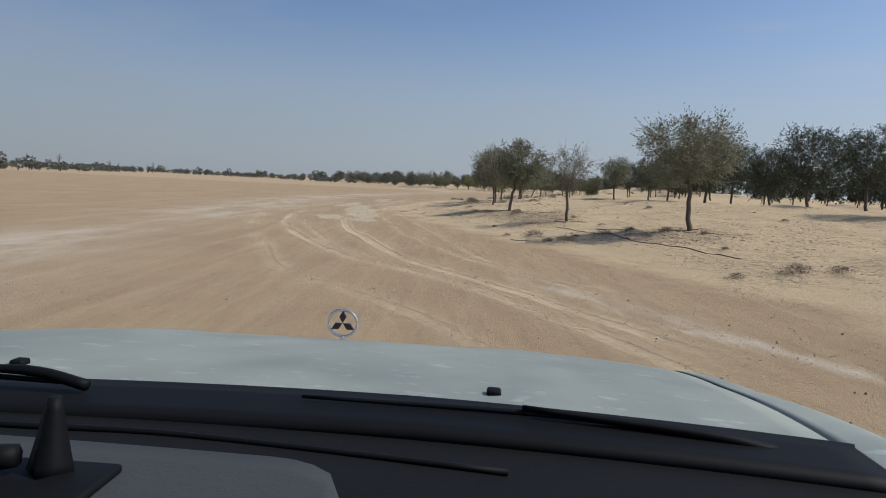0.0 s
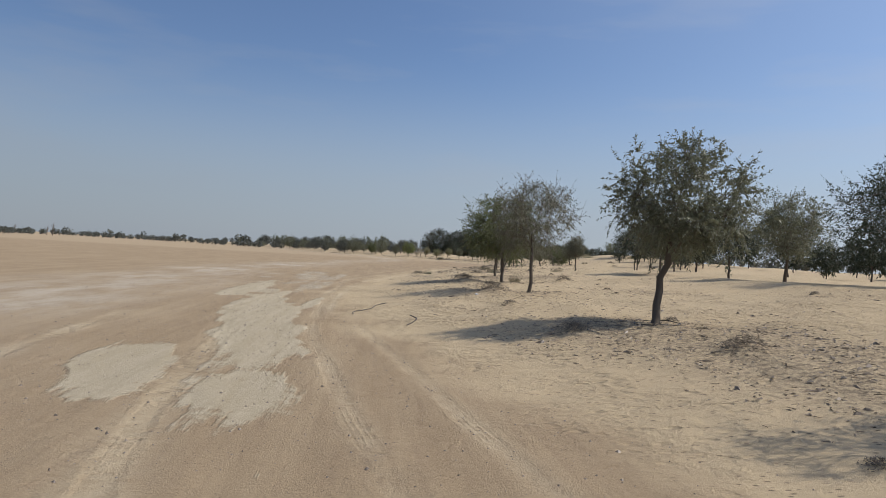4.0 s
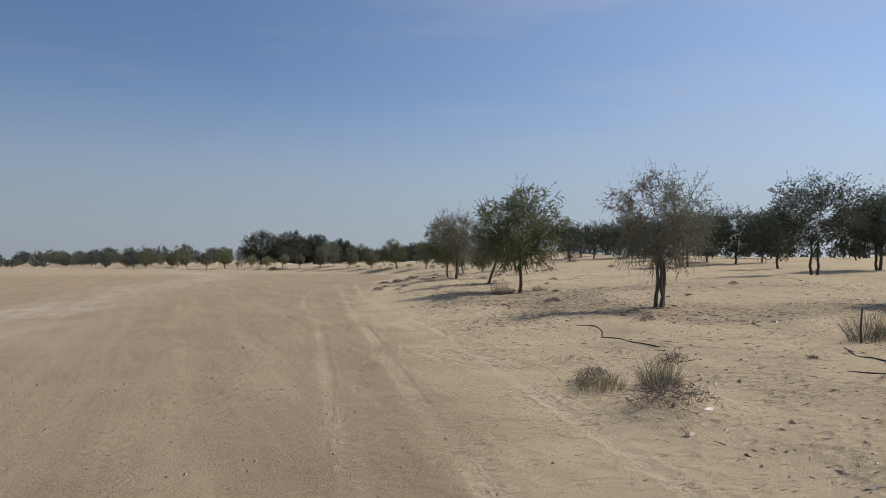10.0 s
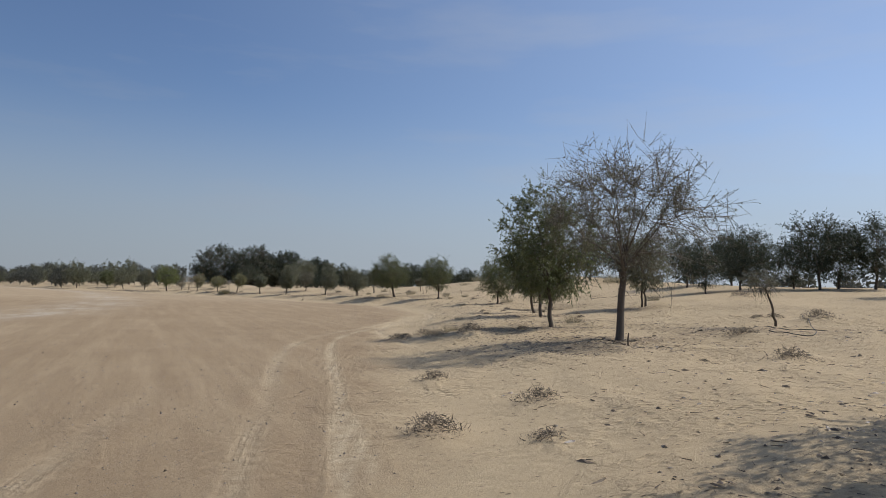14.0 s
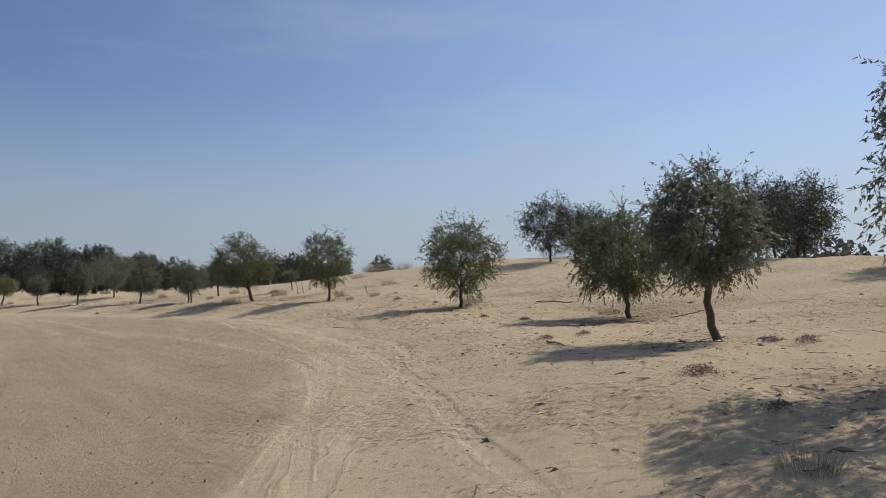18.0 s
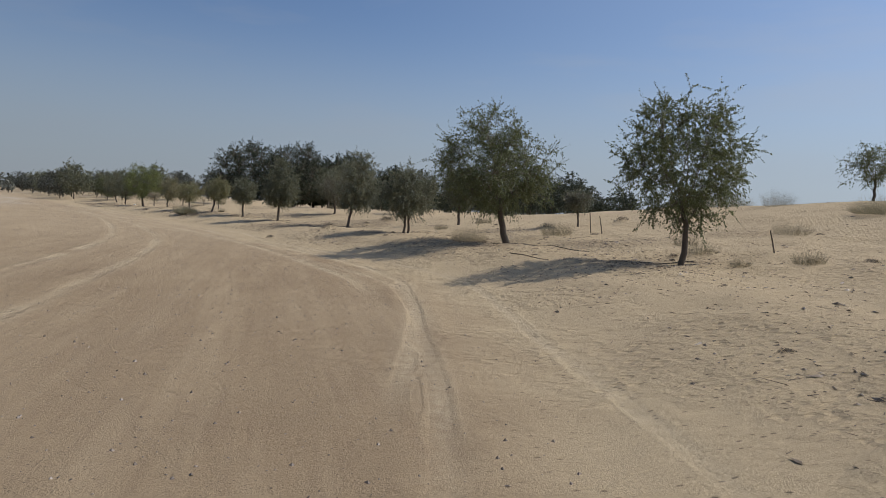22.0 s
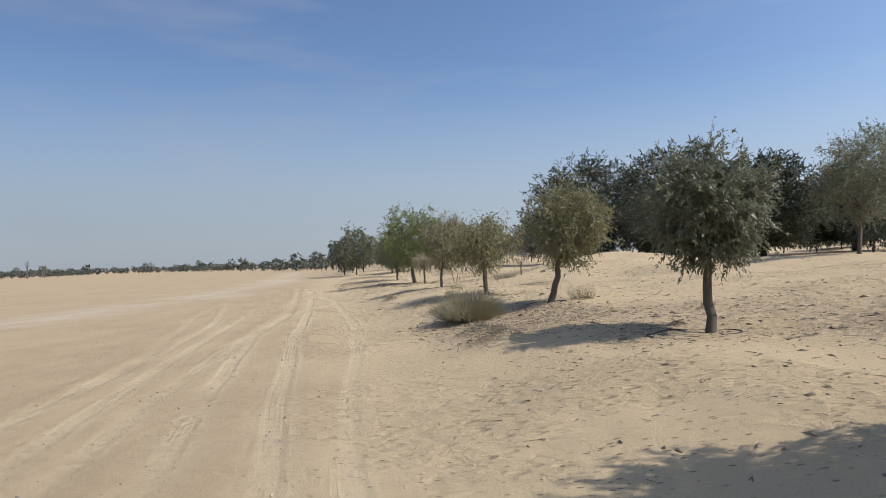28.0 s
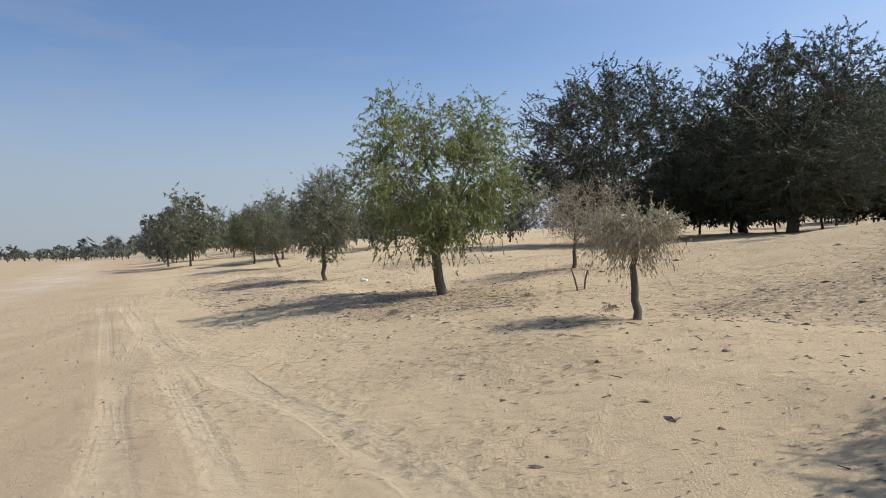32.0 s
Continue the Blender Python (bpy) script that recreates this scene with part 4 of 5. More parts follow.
for x, y in WOOD:
    if min(math.hypot(x - d[0], y - d[1]) for d in DUNE_TREES) < 3.2:
        continue
    reach = float(np.min(np.hypot(PATH_X - x, PATH_Y - y)))
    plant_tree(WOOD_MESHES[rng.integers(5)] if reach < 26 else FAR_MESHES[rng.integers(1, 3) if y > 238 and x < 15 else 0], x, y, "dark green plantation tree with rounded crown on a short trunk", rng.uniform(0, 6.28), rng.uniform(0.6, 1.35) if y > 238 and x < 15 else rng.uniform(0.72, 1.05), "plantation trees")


def far_trees():
    """Far rows of trees, one mesh of clumped leaves on short trunks."""
    rng = np.random.default_rng(11)
    lines = [[(-105, 150), (-130, 230), (-160, 330), (-205, 430), (-290, 520), (-420, 620), (-640, 760)], [(-260, 480), (-150, 440), (-95, 400), (-62, 352), (-45, 320)],
             [(-900, 600), (-560, 640), (-380, 560), (-240, 500), (-130, 470), (-70, 430)], [(30, 300), (90, 260), (160, 200), (220, 120), (240, 20)], [(-60, 420), (0, 380), (70, 330), (120, 300)], [(92, 205), (98, 150), (95, 95), (88, 40), (70, -10)]]
    spots = []
    for number, line in enumerate(lines):
        for (ax, ay), (bx, by) in zip(line, line[1:]):
            count = int(math.hypot(bx - ax, by - ay) / 1.9)
            for s in rng.random(count):
                spots.append((ax + (bx - ax) * s + rng.normal(0, 6), ay + (by - ay) * s + rng.normal(0, 6), (1.4, 1.5, 1.9, 1.4, 1.4, 1.5)[number]))
    verts, trunks = [], []
    for x, y, tall in spots:
        h = tall * rng.uniform(1.0, 2.2) * (1.5 if rng.random() < 0.08 else 1.0)
        r = h * rng.uniform(0.38, 0.6)
        z = ground_at(x, y)
        n = 75
        p = rng.normal(0, 1, (n, 3))
        p *= (rng.uniform(0.05, 1.0, (n, 1)) ** 0.4 / np.linalg.norm(p, axis=1, keepdims=True)) * [r, r, h * 0.42]
        p += [x, y, z + h * 0.56]
        a = rng.normal(0, 1, (n, 3)) * 0.2 * h / 3
        b = rng.normal(0, 1, (n, 3)) * 0.2 * h / 3
        verts.append(np.stack([p - a, p - b, p + a, p + b], 1).reshape(-1, 3))
        trunks.append([[x, y, z - 0.2], [x + rng.normal(0, 0.1), y, z + h * 0.5]])
    verts = np.concatenate(verts)
    tagged(new("far_tree_crowns", mesh_from("far_tree_crowns", verts, np.arange(len(verts)).reshape(-1, 4), LEAF_FAR_HAZED, False)), "far rows of low green trees on the horizon, haze painted into their colour", "trees", kind="stuff")
    lines = np.array(trunks)
    tagged(new("far_tree_trunks", mesh_from("far_tree_trunks", *tubes(lines, np.full(lines.shape[:2], 0.09), 4), BARK)), "thin trunks of the far trees on the plain", "trees", kind="stuff")


far_trees()

# ---- hoses, shrubs, brush and litter on the sand ----


def on_ground(points, lift=0.0):
    x, y = np.array([p[0] for p in points], float), np.array([p[1] for p in points], float)
    return np.stack([x, y, surface(x, y) + lift], 1)


def curve_through(points, per=8):
    """A smooth run of points through the given ones."""
    p = np.asarray(points, float)
    p = np.concatenate([[2 * p[0] - p[1]], p, [2 * p[-1] - p[-2]]])
    out = []
    for k in range(1, len(p) - 2):
        for s in np.linspace(0, 1, per, endpoint=False):
            a, b, c, d = p[k - 1:k + 3]
            out.append(0.5 * (2 * b + (c - a) * s + (2 * a - 5 * b + 4 * c - d) * s * s + (3 * b - a - 3 * c + d) * s**3))
    out.append(p[-2])
    return np.array(out)


def hose(points, radius=0.01, label="black plastic irrigation hose lying on the sand"):
    run = curve_through(points)
    line = on_ground(run, radius * 0.7)
    ob = new("irrigation_hose", mesh_from("irrigation_hose", *tubes(line[None], np.full((1, len(line)), radius), 7), HOSE))
    return tagged(ob, label, "hose", "irrigation hoses")


HOSES = [
    [(28.08, 129.05), (28.49, 128.46), (28.68, 127.47)], [(26.31, 122.09), (26.72, 121.82), (27.10, 121.64)], [(19.15, 101.79), (18.30, 99.91), (18.30, 98.92)],
    [(20.43, 95.31), (19.38, 93.76), (17.04, 91.62)], [(17.54, 99.90), (17.33, 98.47), (23.51, 103.85)], [(3.07, 64.26), (3.39, 62.40), (2.96, 60.00)],
    [(-1.6, 40.0), (-1.9, 39.3), (-2.0, 38.5), (-2.4, 37.4), (-2.4, 36.6)], [(-1.1, 36.4), (-1.0, 35.6), (-1.25, 34.6)],
    [(5.0, 65.8), (3.9, 64.6), (3.6, 62.7), (3.1, 60.2), (2.4, 57.9), (2.2, 56)], [(4.1, 71.2), (4.15, 70.6), (3.9, 70.0), (3.5, 69.3), (3.2, 67.5)],
]
HOSES += [
    [(7.0, 86.0), (7.3, 85.5), (7.2, 84.9), (6.8, 84.2)], [(7.4, 88.3), (7.6, 88.0), (7.5, 87.5)], [(26.5, 153.0), (26.8, 151.6), (27.1, 150.4), (27.6, 149)],
    [(3.85, 23.7), (4.4, 22.2), (4.8, 20.7), (5.4, 19.0), (5.9, 17.7), (6.3, 16.5), (6.65, 15.3)], [(31.5, 127.5), (33.2, 127.2), (35.0, 126.2)],
]
for points in HOSES:
    hose(points)
# rings of hose round the feet of trees
for x, y, _, radius, *_ in TREES[:24]:
    turn = (x * 7 + y) % 6.28
    ring = [(x + math.cos(turn + a) * (0.32 + 0.05 * a), y + math.sin(turn + a) * 0.3) for a in np.linspace(0, 4.2, 7)] + [(x + math.cos(turn + 5) * 1.0, y + math.sin(turn + 5) * 0.8)]
    hose(ring, 0.009, "thin black irrigation hose round the foot of a tree")


def tuft_mesh(seed, height, spread, blades, width=0.007, lean=0.5, mat=STRAW, dome=False):
    """Blades from one root. dome: a rounded bush whose outer stalks lie low."""
    rng = np.random.default_rng(seed)
    out, turn = np.sqrt(rng.random(blades)), rng.uniform(0, 6.28, blades)
    reach = 0.75 if dome else 0.62
    foot = np.stack([out * np.cos(turn) * spread * reach, out * np.sin(turn) * spread * reach, np.full(blades, -0.03)], 1)
    rise = 0.62 / lean * (np.sqrt(1.05 - out**2) + 0.12 if dome else 1.0)
    flare = 0.95 if dome else 0.9
    stray = 0.36 if dome else 0.22
    way = np.stack([foot[:, 0] / spread * flare + rng.normal(0, stray, blades), foot[:, 1] / spread * flare + rng.normal(0, stray, blades), np.broadcast_to(rise, blades)], 1)
    way /= np.linalg.norm(way, axis=1, keepdims=True)
    tip = foot + way * height * rng.uniform(0.55, 1.12, (blades, 1)) * (1 - (0.2 if dome else 0.35) * out[:, None] ** 2)
    tip[:, 2] = np.maximum(tip[:, 2], 0.05)
    line = bend(foot, tip, np.stack([np.zeros(blades), np.zeros(blades), rng.uniform(0.0, 0.06, blades) * height], 1), 3)
    verts, faces = tubes(line, np.full((blades, 1), width / 2) * np.array([1.2, 1, 0.35])[None], 3)
    return mesh_from("shrub", verts, faces, mat, False)


def brush_mesh(seed, radius, sticks):
    """A heap of dead branches, thick in the middle, with some twigs standing up."""
    rng = np.random.default_rng(seed)
    a = np.stack([rng.normal(0, 0.42 * radius, sticks), rng.normal(0, 0.42 * radius, sticks), rng.uniform(-0.08, 0.3, sticks) * radius], 1)
    a[:, 2] -= 0.4 * np.minimum(a[:, 0] ** 2 + a[:, 1] ** 2, radius**2) / radius
    upright = rng.random(sticks) < 0.3
    turn = rng.uniform(0, 6.28, sticks)
    b = a + np.stack([np.cos(turn), np.sin(turn), np.where(upright, rng.uniform(0.5, 1.4, sticks), rng.uniform(-0.25, 0.4, sticks))], 1) * rng.uniform(0.04, 0.17, (sticks, 1)) * radius
    line = bend(a, b, rng.normal(0, 0.07, (sticks, 3)) * radius, 2)
    verts, faces = tubes(line, rng.gamma(1.5, 0.0011, (sticks, 1)) * np.array([1, 0.4])[None] + 0.0012, 3)
    return mesh_from("dry_brush", verts, faces, BRUSHWOOD)


# x, y, height, spread, blades, kind
SHRUBS = [
    (5.85, 66.1, 0.6, 0.4, 130, "green"), (34.2, 149.2, 0.5, 0.8, 160, "dry"), (36.4, 157.4, 0.6, 0.9, 180, "dry"), (33.3, 142.6, 0.5, 0.5, 140, "dry"),
    (29.0, 163.4, 0.5, 0.55, 240, "dry"), (25.6, 153.9, 0.55, 0.9, 260, "dry"), (28.7, 153.9, 0.6, 0.8, 200, "dry"), (13.3, 183.3, 0.72, 0.6, 1200, "bush"),
    (11.7, 189.8, 0.26, 0.3, 60, "dry"), (11.5, 191.8, 0.26, 0.3, 60, "dry"), (7.9, 82.2, 0.55, 0.65, 260, "dry"), (9.7, 82.6, 0.3, 0.4, 120, "dry"),
    (16.7, 106.9, 0.4, 0.35, 90, "dry"), (27.6, 116.0, 0.5, 0.6, 180, "dry"), (25.9, 172.4, 0.35, 0.6, 120, "dry"),
]
SHRUBS += [
    (4.2, 50.6, 0.45, 0.35, 120, "dry"), (24.0, 188.0, 0.5, 0.8, 260, "dry"), (12.6, 196.4, 0.4, 0.7, 160, "dry"), (14.6, 197.6, 0.45, 0.6, 200, "dry"),
    (26.2, 160.4, 0.35, 0.4, 120, "dry"), (41.5, 163.0, 1.0, 1.6, 500, "bush"), (39.0, 150.5, 0.7, 1.3, 400, "bush"), (52.0, 152.0, 0.9, 2.0, 600, "bush"),
    (44.5, 141.0, 0.7, 1.5, 500, "bush"), (30.5, 149.0, 0.4, 0.5, 120, "dry"), (29.6, 146.9, 0.4, 0.6, 160, "dry"), (23.6, 130.5, 0.25, 0.4, 80, "dry"),
    (28.6, 133.3, 0.5, 0.7, 200, "dry"), (10.3, 66.4, 0.45, 0.6, 160, "dry"), (26.9, 124.6, 0.35, 0.5, 120, "dry"),
]
SHRUBS += [
    (1.5, 65.4, 0.4, 0.32, 170, "green"), (0.9, 65.7, 0.3, 0.4, 150, "dry"), (13.1, 108.7, 0.3, 0.35, 100, "dry"), (30.1, 143.9, 0.4, 0.45, 150, "dry"), (29.0, 144.6, 0.25, 0.35, 90, "dry"), (15.5, 113.2, 0.2, 0.3, 60, "dry"), (15.6, 184.4, 0.35, 0.4, 100, "dry"), (41.3, 158.5, 0.9, 0.95, 190, "dry"),
]
SHRUB_LABEL = {"dry": "dry straw-coloured desert shrub on sand", "green": "low grey-green shrub on loose sand", "bush": "dense pale straw-green broom bush on a sand mound"}
for number, (x, y, height, spread, blades, kind) in enumerate(SHRUBS):
    mat = {"dry": STRAW, "green": LEAF_GREY, "bush": BROOM}[kind]
    ob = new("shrub", tuft_mesh(500 + number, height, spread, int(blades * 2.6), 0.0042 if kind == "bush" else 0.0022, 0.75 if kind == "bush" else 0.6, mat, kind == "bush"))
    ob.matrix_basis = Matrix.Translation((x, y, ground_at(x, y)))
    tagged(ob, SHRUB_LABEL[kind], "shrub", "desert shrubs")

def tall_broom(x, y, height, spread):
    """Upright stems that fan out from one foot and carry a brush of thin green stalks."""
    rng = np.random.default_rng(560)
    root = new("broom_bush")
    root.matrix_basis = Matrix.Translation((x, y, ground_at(x, y) - 0.02))
    tagged(root, "tall grey-green broom bush with many upright stems", "shrub")
    for k in range(9):
        turn = k * 2.4 + rng.normal(0, 0.2)
        out = spread * (0.25 + 0.75 * ((k * 0.62) % 1))
        way = np.array([math.cos(turn), math.sin(turn), 0.0])
        line = bend(np.array([way * 0.12 + [0, 0, -0.1]]), np.array([way * out + [0, 0, height * rng.uniform(0.5, 0.62)]]), np.array([way * -0.12 * out]), 7)
        stem = new("stem", mesh_from("stem", *tubes(line, np.linspace(0.045, 0.014, 7)[None], 6), TWIG))
        stem.parent = root
        count = 260
        s = rng.uniform(0.3, 1.0, count)
        pick = np.clip((s * 6).astype(int), 0, 5)
        foot = line[0, pick] * (1 - (s * 6 - pick))[:, None] + line[0, pick + 1] * (s * 6 - pick)[:, None]
        tip = foot + (way * 0.28 + rng.normal(0, 0.22, (count, 3)) + [0, 0, 1.0]) * rng.uniform(0.35, 0.44, (count, 1)) * height
        v, f = tubes(bend(foot, tip, np.outer(rng.uniform(-0.05, 0.05, count), way), 3), np.full((count, 1), 1.0) * np.array([0.007, 0.006, 0.002])[None], 3)
        new("stalks", mesh_from("stalks", v, f, LEAF_GREY, False)).parent = stem


tall_broom(29.6, 180.6, 3.1, 1.0)

for number, (x, y, radius) in enumerate(BRUSH):
    ob = new("dry_brush", brush_mesh(700 + number, 0.68 * radius, int(110 + 1050 * radius)))
    ob.matrix_basis = Matrix.Translation((x, y, ground_at(x, y) - 0.02)) @ Matrix.Rotation(number * 1.7, 4, "Z")
    tagged(ob, "heap of dry grey-brown twigs and dead branches on sand", "brush pile", "heaps of dry brush", "stuff")


def stake(x, y, height, tilt, label):
    line = np.array([[[0, 0, -0.15], [tilt * 0.5, 0.02, height * 0.5], [tilt, 0, height]]], float)
    ob = new("wooden_stake", mesh_from("wooden_stake", *tubes(line, np.array([[0.019, 0.017, 0.014]]), 6), DEADWOOD))
    ob.matrix_basis = Matrix.Translation((x, y, ground_at(x, y)))
    tagged(ob, label, "stake", "wooden stakes")


stake(5.6, 66.0, 0.5, 0.02, "short dark wooden stake beside a shrub")
stake(30.24, 154.37, 0.7, -0.1, "weathered wooden stake leaning over sand")
stake(30.4, 153.8, 0.6, -0.16, "weathered wooden stake leaning over sand")
stake(9.2, 203.7, 0.42, -0.14, "thin leaning stick stuck in sand")
stake(9.28, 203.72, 0.36, 0.1, "thin leaning stick stuck in sand")
stake(30.6, 145.5, 0.5, -0.2, "weathered wooden stake leaning over sand")
stake(13.0, 99.4, 0.25, 0.0, "short dark wooden stake stuck in sand")


def scatter():
    """Sticks, leaf litter and clods on the trodden sand."""
    rng = np.random.default_rng(31)
    y = rng.uniform(-4, 222, 300000)
    d = rng.gamma(2.2, 2.6, 300000)
    x = np.interp(y, EDGE_Y, EDGE_X) + d
    want = 0.16 + 0.84 * smooth(value_noise(x, y, 3.5, 22), 0.0, 0.6)
    for tx, ty, _, radius, *_ in TREES:
        want = np.maximum(want, 1.3 - np.hypot(x - tx + 0.6, y - ty) / (1.6 * radius))
    keep = (rng.random(300000) < 0.45 * want) & (d > 0.6) & (d < 16)
    x, y = x[keep], y[keep]
    n = len(x)
    z = surface(x, y)
    half = n // 3
    turn = rng.uniform(0, 6.28, half)
    long = rng.gamma(1.8, 0.026, half) + 0.025
    a = np.stack([x[:half], y[:half], z[:half] + 0.006], 1)
    step = np.stack([np.cos(turn), np.sin(turn), rng.uniform(-0.03, 0.22, half)], 1) * long[:, None]
    line = bend(a, a + step, rng.normal(0, 0.1, (half, 3)) * [1, 1, 0.3] * long[:, None], 2)
    v, f = tubes(line, rng.uniform(0.002, 0.006, (half, 1)) * np.array([1, 0.5])[None], 3)
    tagged(new("fallen_twigs", mesh_from("fallen_twigs", v, f, DEADWOOD)), "fallen twigs and sticks scattered over trodden sand", "twigs", kind="stuff")
    x, y, z = x[half:], y[half:], z[half:]
    n = len(x)
    r = np.minimum(rng.gamma(1.4, 0.006, n) + 0.007, 0.045)[:, None, None]
    shape = np.array([[1, 0, -0.2], [0, 1, -0.2], [-1, 0, -0.2], [0, -1, -0.2], [0, 0, 0.7]], float)[None] + rng.normal(0, 0.25, (n, 5, 3))
    turn = rng.uniform(0, 6.28, n)
    long = rng.uniform(0.9, 3.2, n)
    px, py = shape[:, :, 0] * long[:, None], shape[:, :, 1]
    c, q = np.cos(turn)[:, None], np.sin(turn)[:, None]
    shape = np.stack([px * c - py * q, px * q + py * c, shape[:, :, 2]], 2)
    v = (shape * r * [1.0, 1.0, 0.75] + np.stack([x, y, z + 0.004], 1)[:, None]).reshape(-1, 3)
    tri = np.array([[0, 1, 4], [1, 2, 4], [2, 3, 4], [3, 0, 4]])
    f = (tri[None] + 5 * np.arange(n)[:, None, None]).reshape(-1, 3)
    tagged(new("sand_crumbs", mesh_from("sand_crumbs", v, f, CRUMB, False)), "brown clods, dung and leaf litter on sand", "litter", kind="stuff")
    # pebbles on the gravel plain
    n = 34000
    y = rng.uniform(0, 215, n)
    x = np.interp(y, EDGE_Y, EDGE_X) - rng.gamma(2.0, 2.6, n) - 0.3
    z = surface(x, y)
    r = np.minimum(rng.gamma(1.3, 0.0035, n) + 0.0045, 0.02)[:, None, None]
    shape = np.array([[1, 0, -0.2], [0, 1, -0.2], [-1, 0, -0.2], [0, -1, -0.2], [0, 0, 0.7]], float)[None] + rng.normal(0, 0.2, (n, 5, 3))
    v = (shape * r + np.stack([x, y, z + 0.003], 1)[:, None]).reshape(-1, 3)
    f = (tri[None] + 5 * np.arange(n)[:, None, None]).reshape(-1, 3)
    tagged(new("pebbles", mesh_from("pebbles", v, f, PEBBLE, False)), "small brown pebbles strewn over the gravel plain", "pebbles", kind="stuff")


CRUMB = leaf_material("clods_and_litter", (0.07, 0.052, 0.035), (0.26, 0.19, 0.12), 0.0)
PEBBLE = leaf_material("pebble_stone", (0.12, 0.09, 0.07), (0.34, 0.27, 0.21), 0.0)
scatter()

# dry branches and strips that lie singly on the sand: two ends, thickness
BRANCHES = [
    (4.33, 79.17, 4.26, 78.77, 0.014), (5.71, 77.93, 5.70, 77.24, 0.012), (4.20, 79.78, 4.21, 79.48, 0.010), (25.42, 149.15, 25.80, 147.49, 0.014),
    (-1.11, 45.04, -1.04, 44.72, 0.012), (-1.16, 46.38, -1.33, 45.50, 0.012), (28.40, 129.30, 28.66, 127.79, 0.020), (24.76, 125.94, 24.21, 125.37, 0.020),
    (6.96, 85.31, 6.95, 84.80, 0.009), (14.03, 89.52, 16.93, 90.66, 0.009), (21.95, 132.48, 22.01, 131.79, 0.012), (14.63, 110.44, 14.42, 109.77, 0.014),
    (-1.17, 57.17, -0.90, 57.11, 0.008), (4.92, 22.32, 5.73, 21.02, 0.012), (2.03, 20.88, 2.61, 20.44, 0.012),
]
BRANCHES += [
    (21.69, 162.12, 21.89, 162.19, 0.010), (21.17, 162.35, 21.26, 162.13, 0.010), (10.27, 191.65, 10.54, 191.37, 0.010), (12.08, 183.91, 12.30, 183.68, 0.010),
    (19.64, 119.68, 19.58, 119.17, 0.015),
]


def fallen_branch(seed, x0, y0, x1, y1, thick):
    rng = np.random.default_rng(seed)
    s = np.linspace(0, 1, 7)
    px, py = x0 + (x1 - x0) * s + rng.normal(0, 0.02, 7), y0 + (y1 - y0) * s + rng.normal(0, 0.03, 7)
    line = np.stack([px, py, surface(px, py) + thick * 0.8 + 0.012 * rng.random(7)], 1)
    ob = new("fallen_branch", mesh_from("fallen_branch", *tubes(line[None], thick * np.linspace(1, 0.55, 7)[None], 6), DEADWOOD))
    tagged(ob, "dark dry branch lying on trodden sand", "branch", "fallen branches")


for number, ends in enumerate(BRANCHES):
    fallen_branch(950 + number, *ends)


def dead_tree(x, y, height):
    """A far leafless trunk with a few stubs."""
    root = new("dead_tree")
    root.matrix_basis = Matrix.Translation((x, y, ground_at(x, y)))
    tagged(root, "far leafless grey tree trunk on the plain", "dead tree", "dead trees")
    line = np.array([[[0, 0, -0.3], [0.1, 0, height * 0.5], [0.05, 0, height]]], float)
    new("trunk", mesh_from("trunk", *tubes(line, np.array([[0.22, 0.16, 0.1]]), 6), DEADWOOD)).parent = root
    for k, (dx, dz) in enumerate(((-0.9, 0.95), (1.0, 0.85), (0.5, 1.1))):
        line = np.array([[[0.08, 0, height * (0.5 + 0.12 * k)], [dx * 0.5, 0.1, height * (0.72 + 0.05 * k)], [dx, 0, height * dz]]], float)
        new("limb", mesh_from("limb", *tubes(line, np.array([[0.1, 0.07, 0.04]]), 5), DEADWOOD)).parent = root


for x, y, height in ((-147, 346, 5.4), (-158, 365, 4.0), (-120, 214, 5.0), (-128, 262, 4.2), (-190, 400, 4.5)):
    dead_tree(x, y, height)


def scrap(seed, x, y, size):
    """A crumpled scrap of white plastic."""
    rng = np.random.default_rng(seed)
    bm = bmesh.new()
    bmesh.ops.create_icosphere(bm, subdivisions=2, radius=size)
    for v in bm.verts:
        v.co = Vector(v.co) * rng.uniform(0.6, 1.15)
        v.co.z = v.co.z * 0.45 + size * 0.3
    me = bpy.data.meshes.new("plastic_scrap")
    bm.to_mesh(me)
    bm.free()
    me.materials.append(WHITE_PLASTIC)
    ob = new("plastic_scrap", me)
    ob.matrix_basis = Matrix.Translation((x, y, ground_at(x, y)))
    tagged(ob, "crumpled white plastic scrap lying on sand", "litter", "plastic scraps")


WHITE_PLASTIC = plain("white_plastic", (0.78, 0.78, 0.76), 0.5, vary=0.08)
for number, (x, y, size) in enumerate(((1.0, 40.3, 0.06), (4.9, 211.0, 0.12), (4.4, 72.0, 0.03), (8.0, 73.9, 0.02))):
    scrap(900 + number, x, y, size)

# ---- the car that the journey starts from ----


def part(name, bm, material, parent, label="", smooth_shading=True):
    """Links a bmesh as one mesh object under a thing or part."""
    me = bpy.data.meshes.new(name)
    for face in bm.faces:
        face.smooth = smooth_shading
    bm.to_mesh(me)
    bm.free()
    me.materials.append(material)
    ob = new(name, me)
    ob.parent = parent
    return tagged(ob, label)


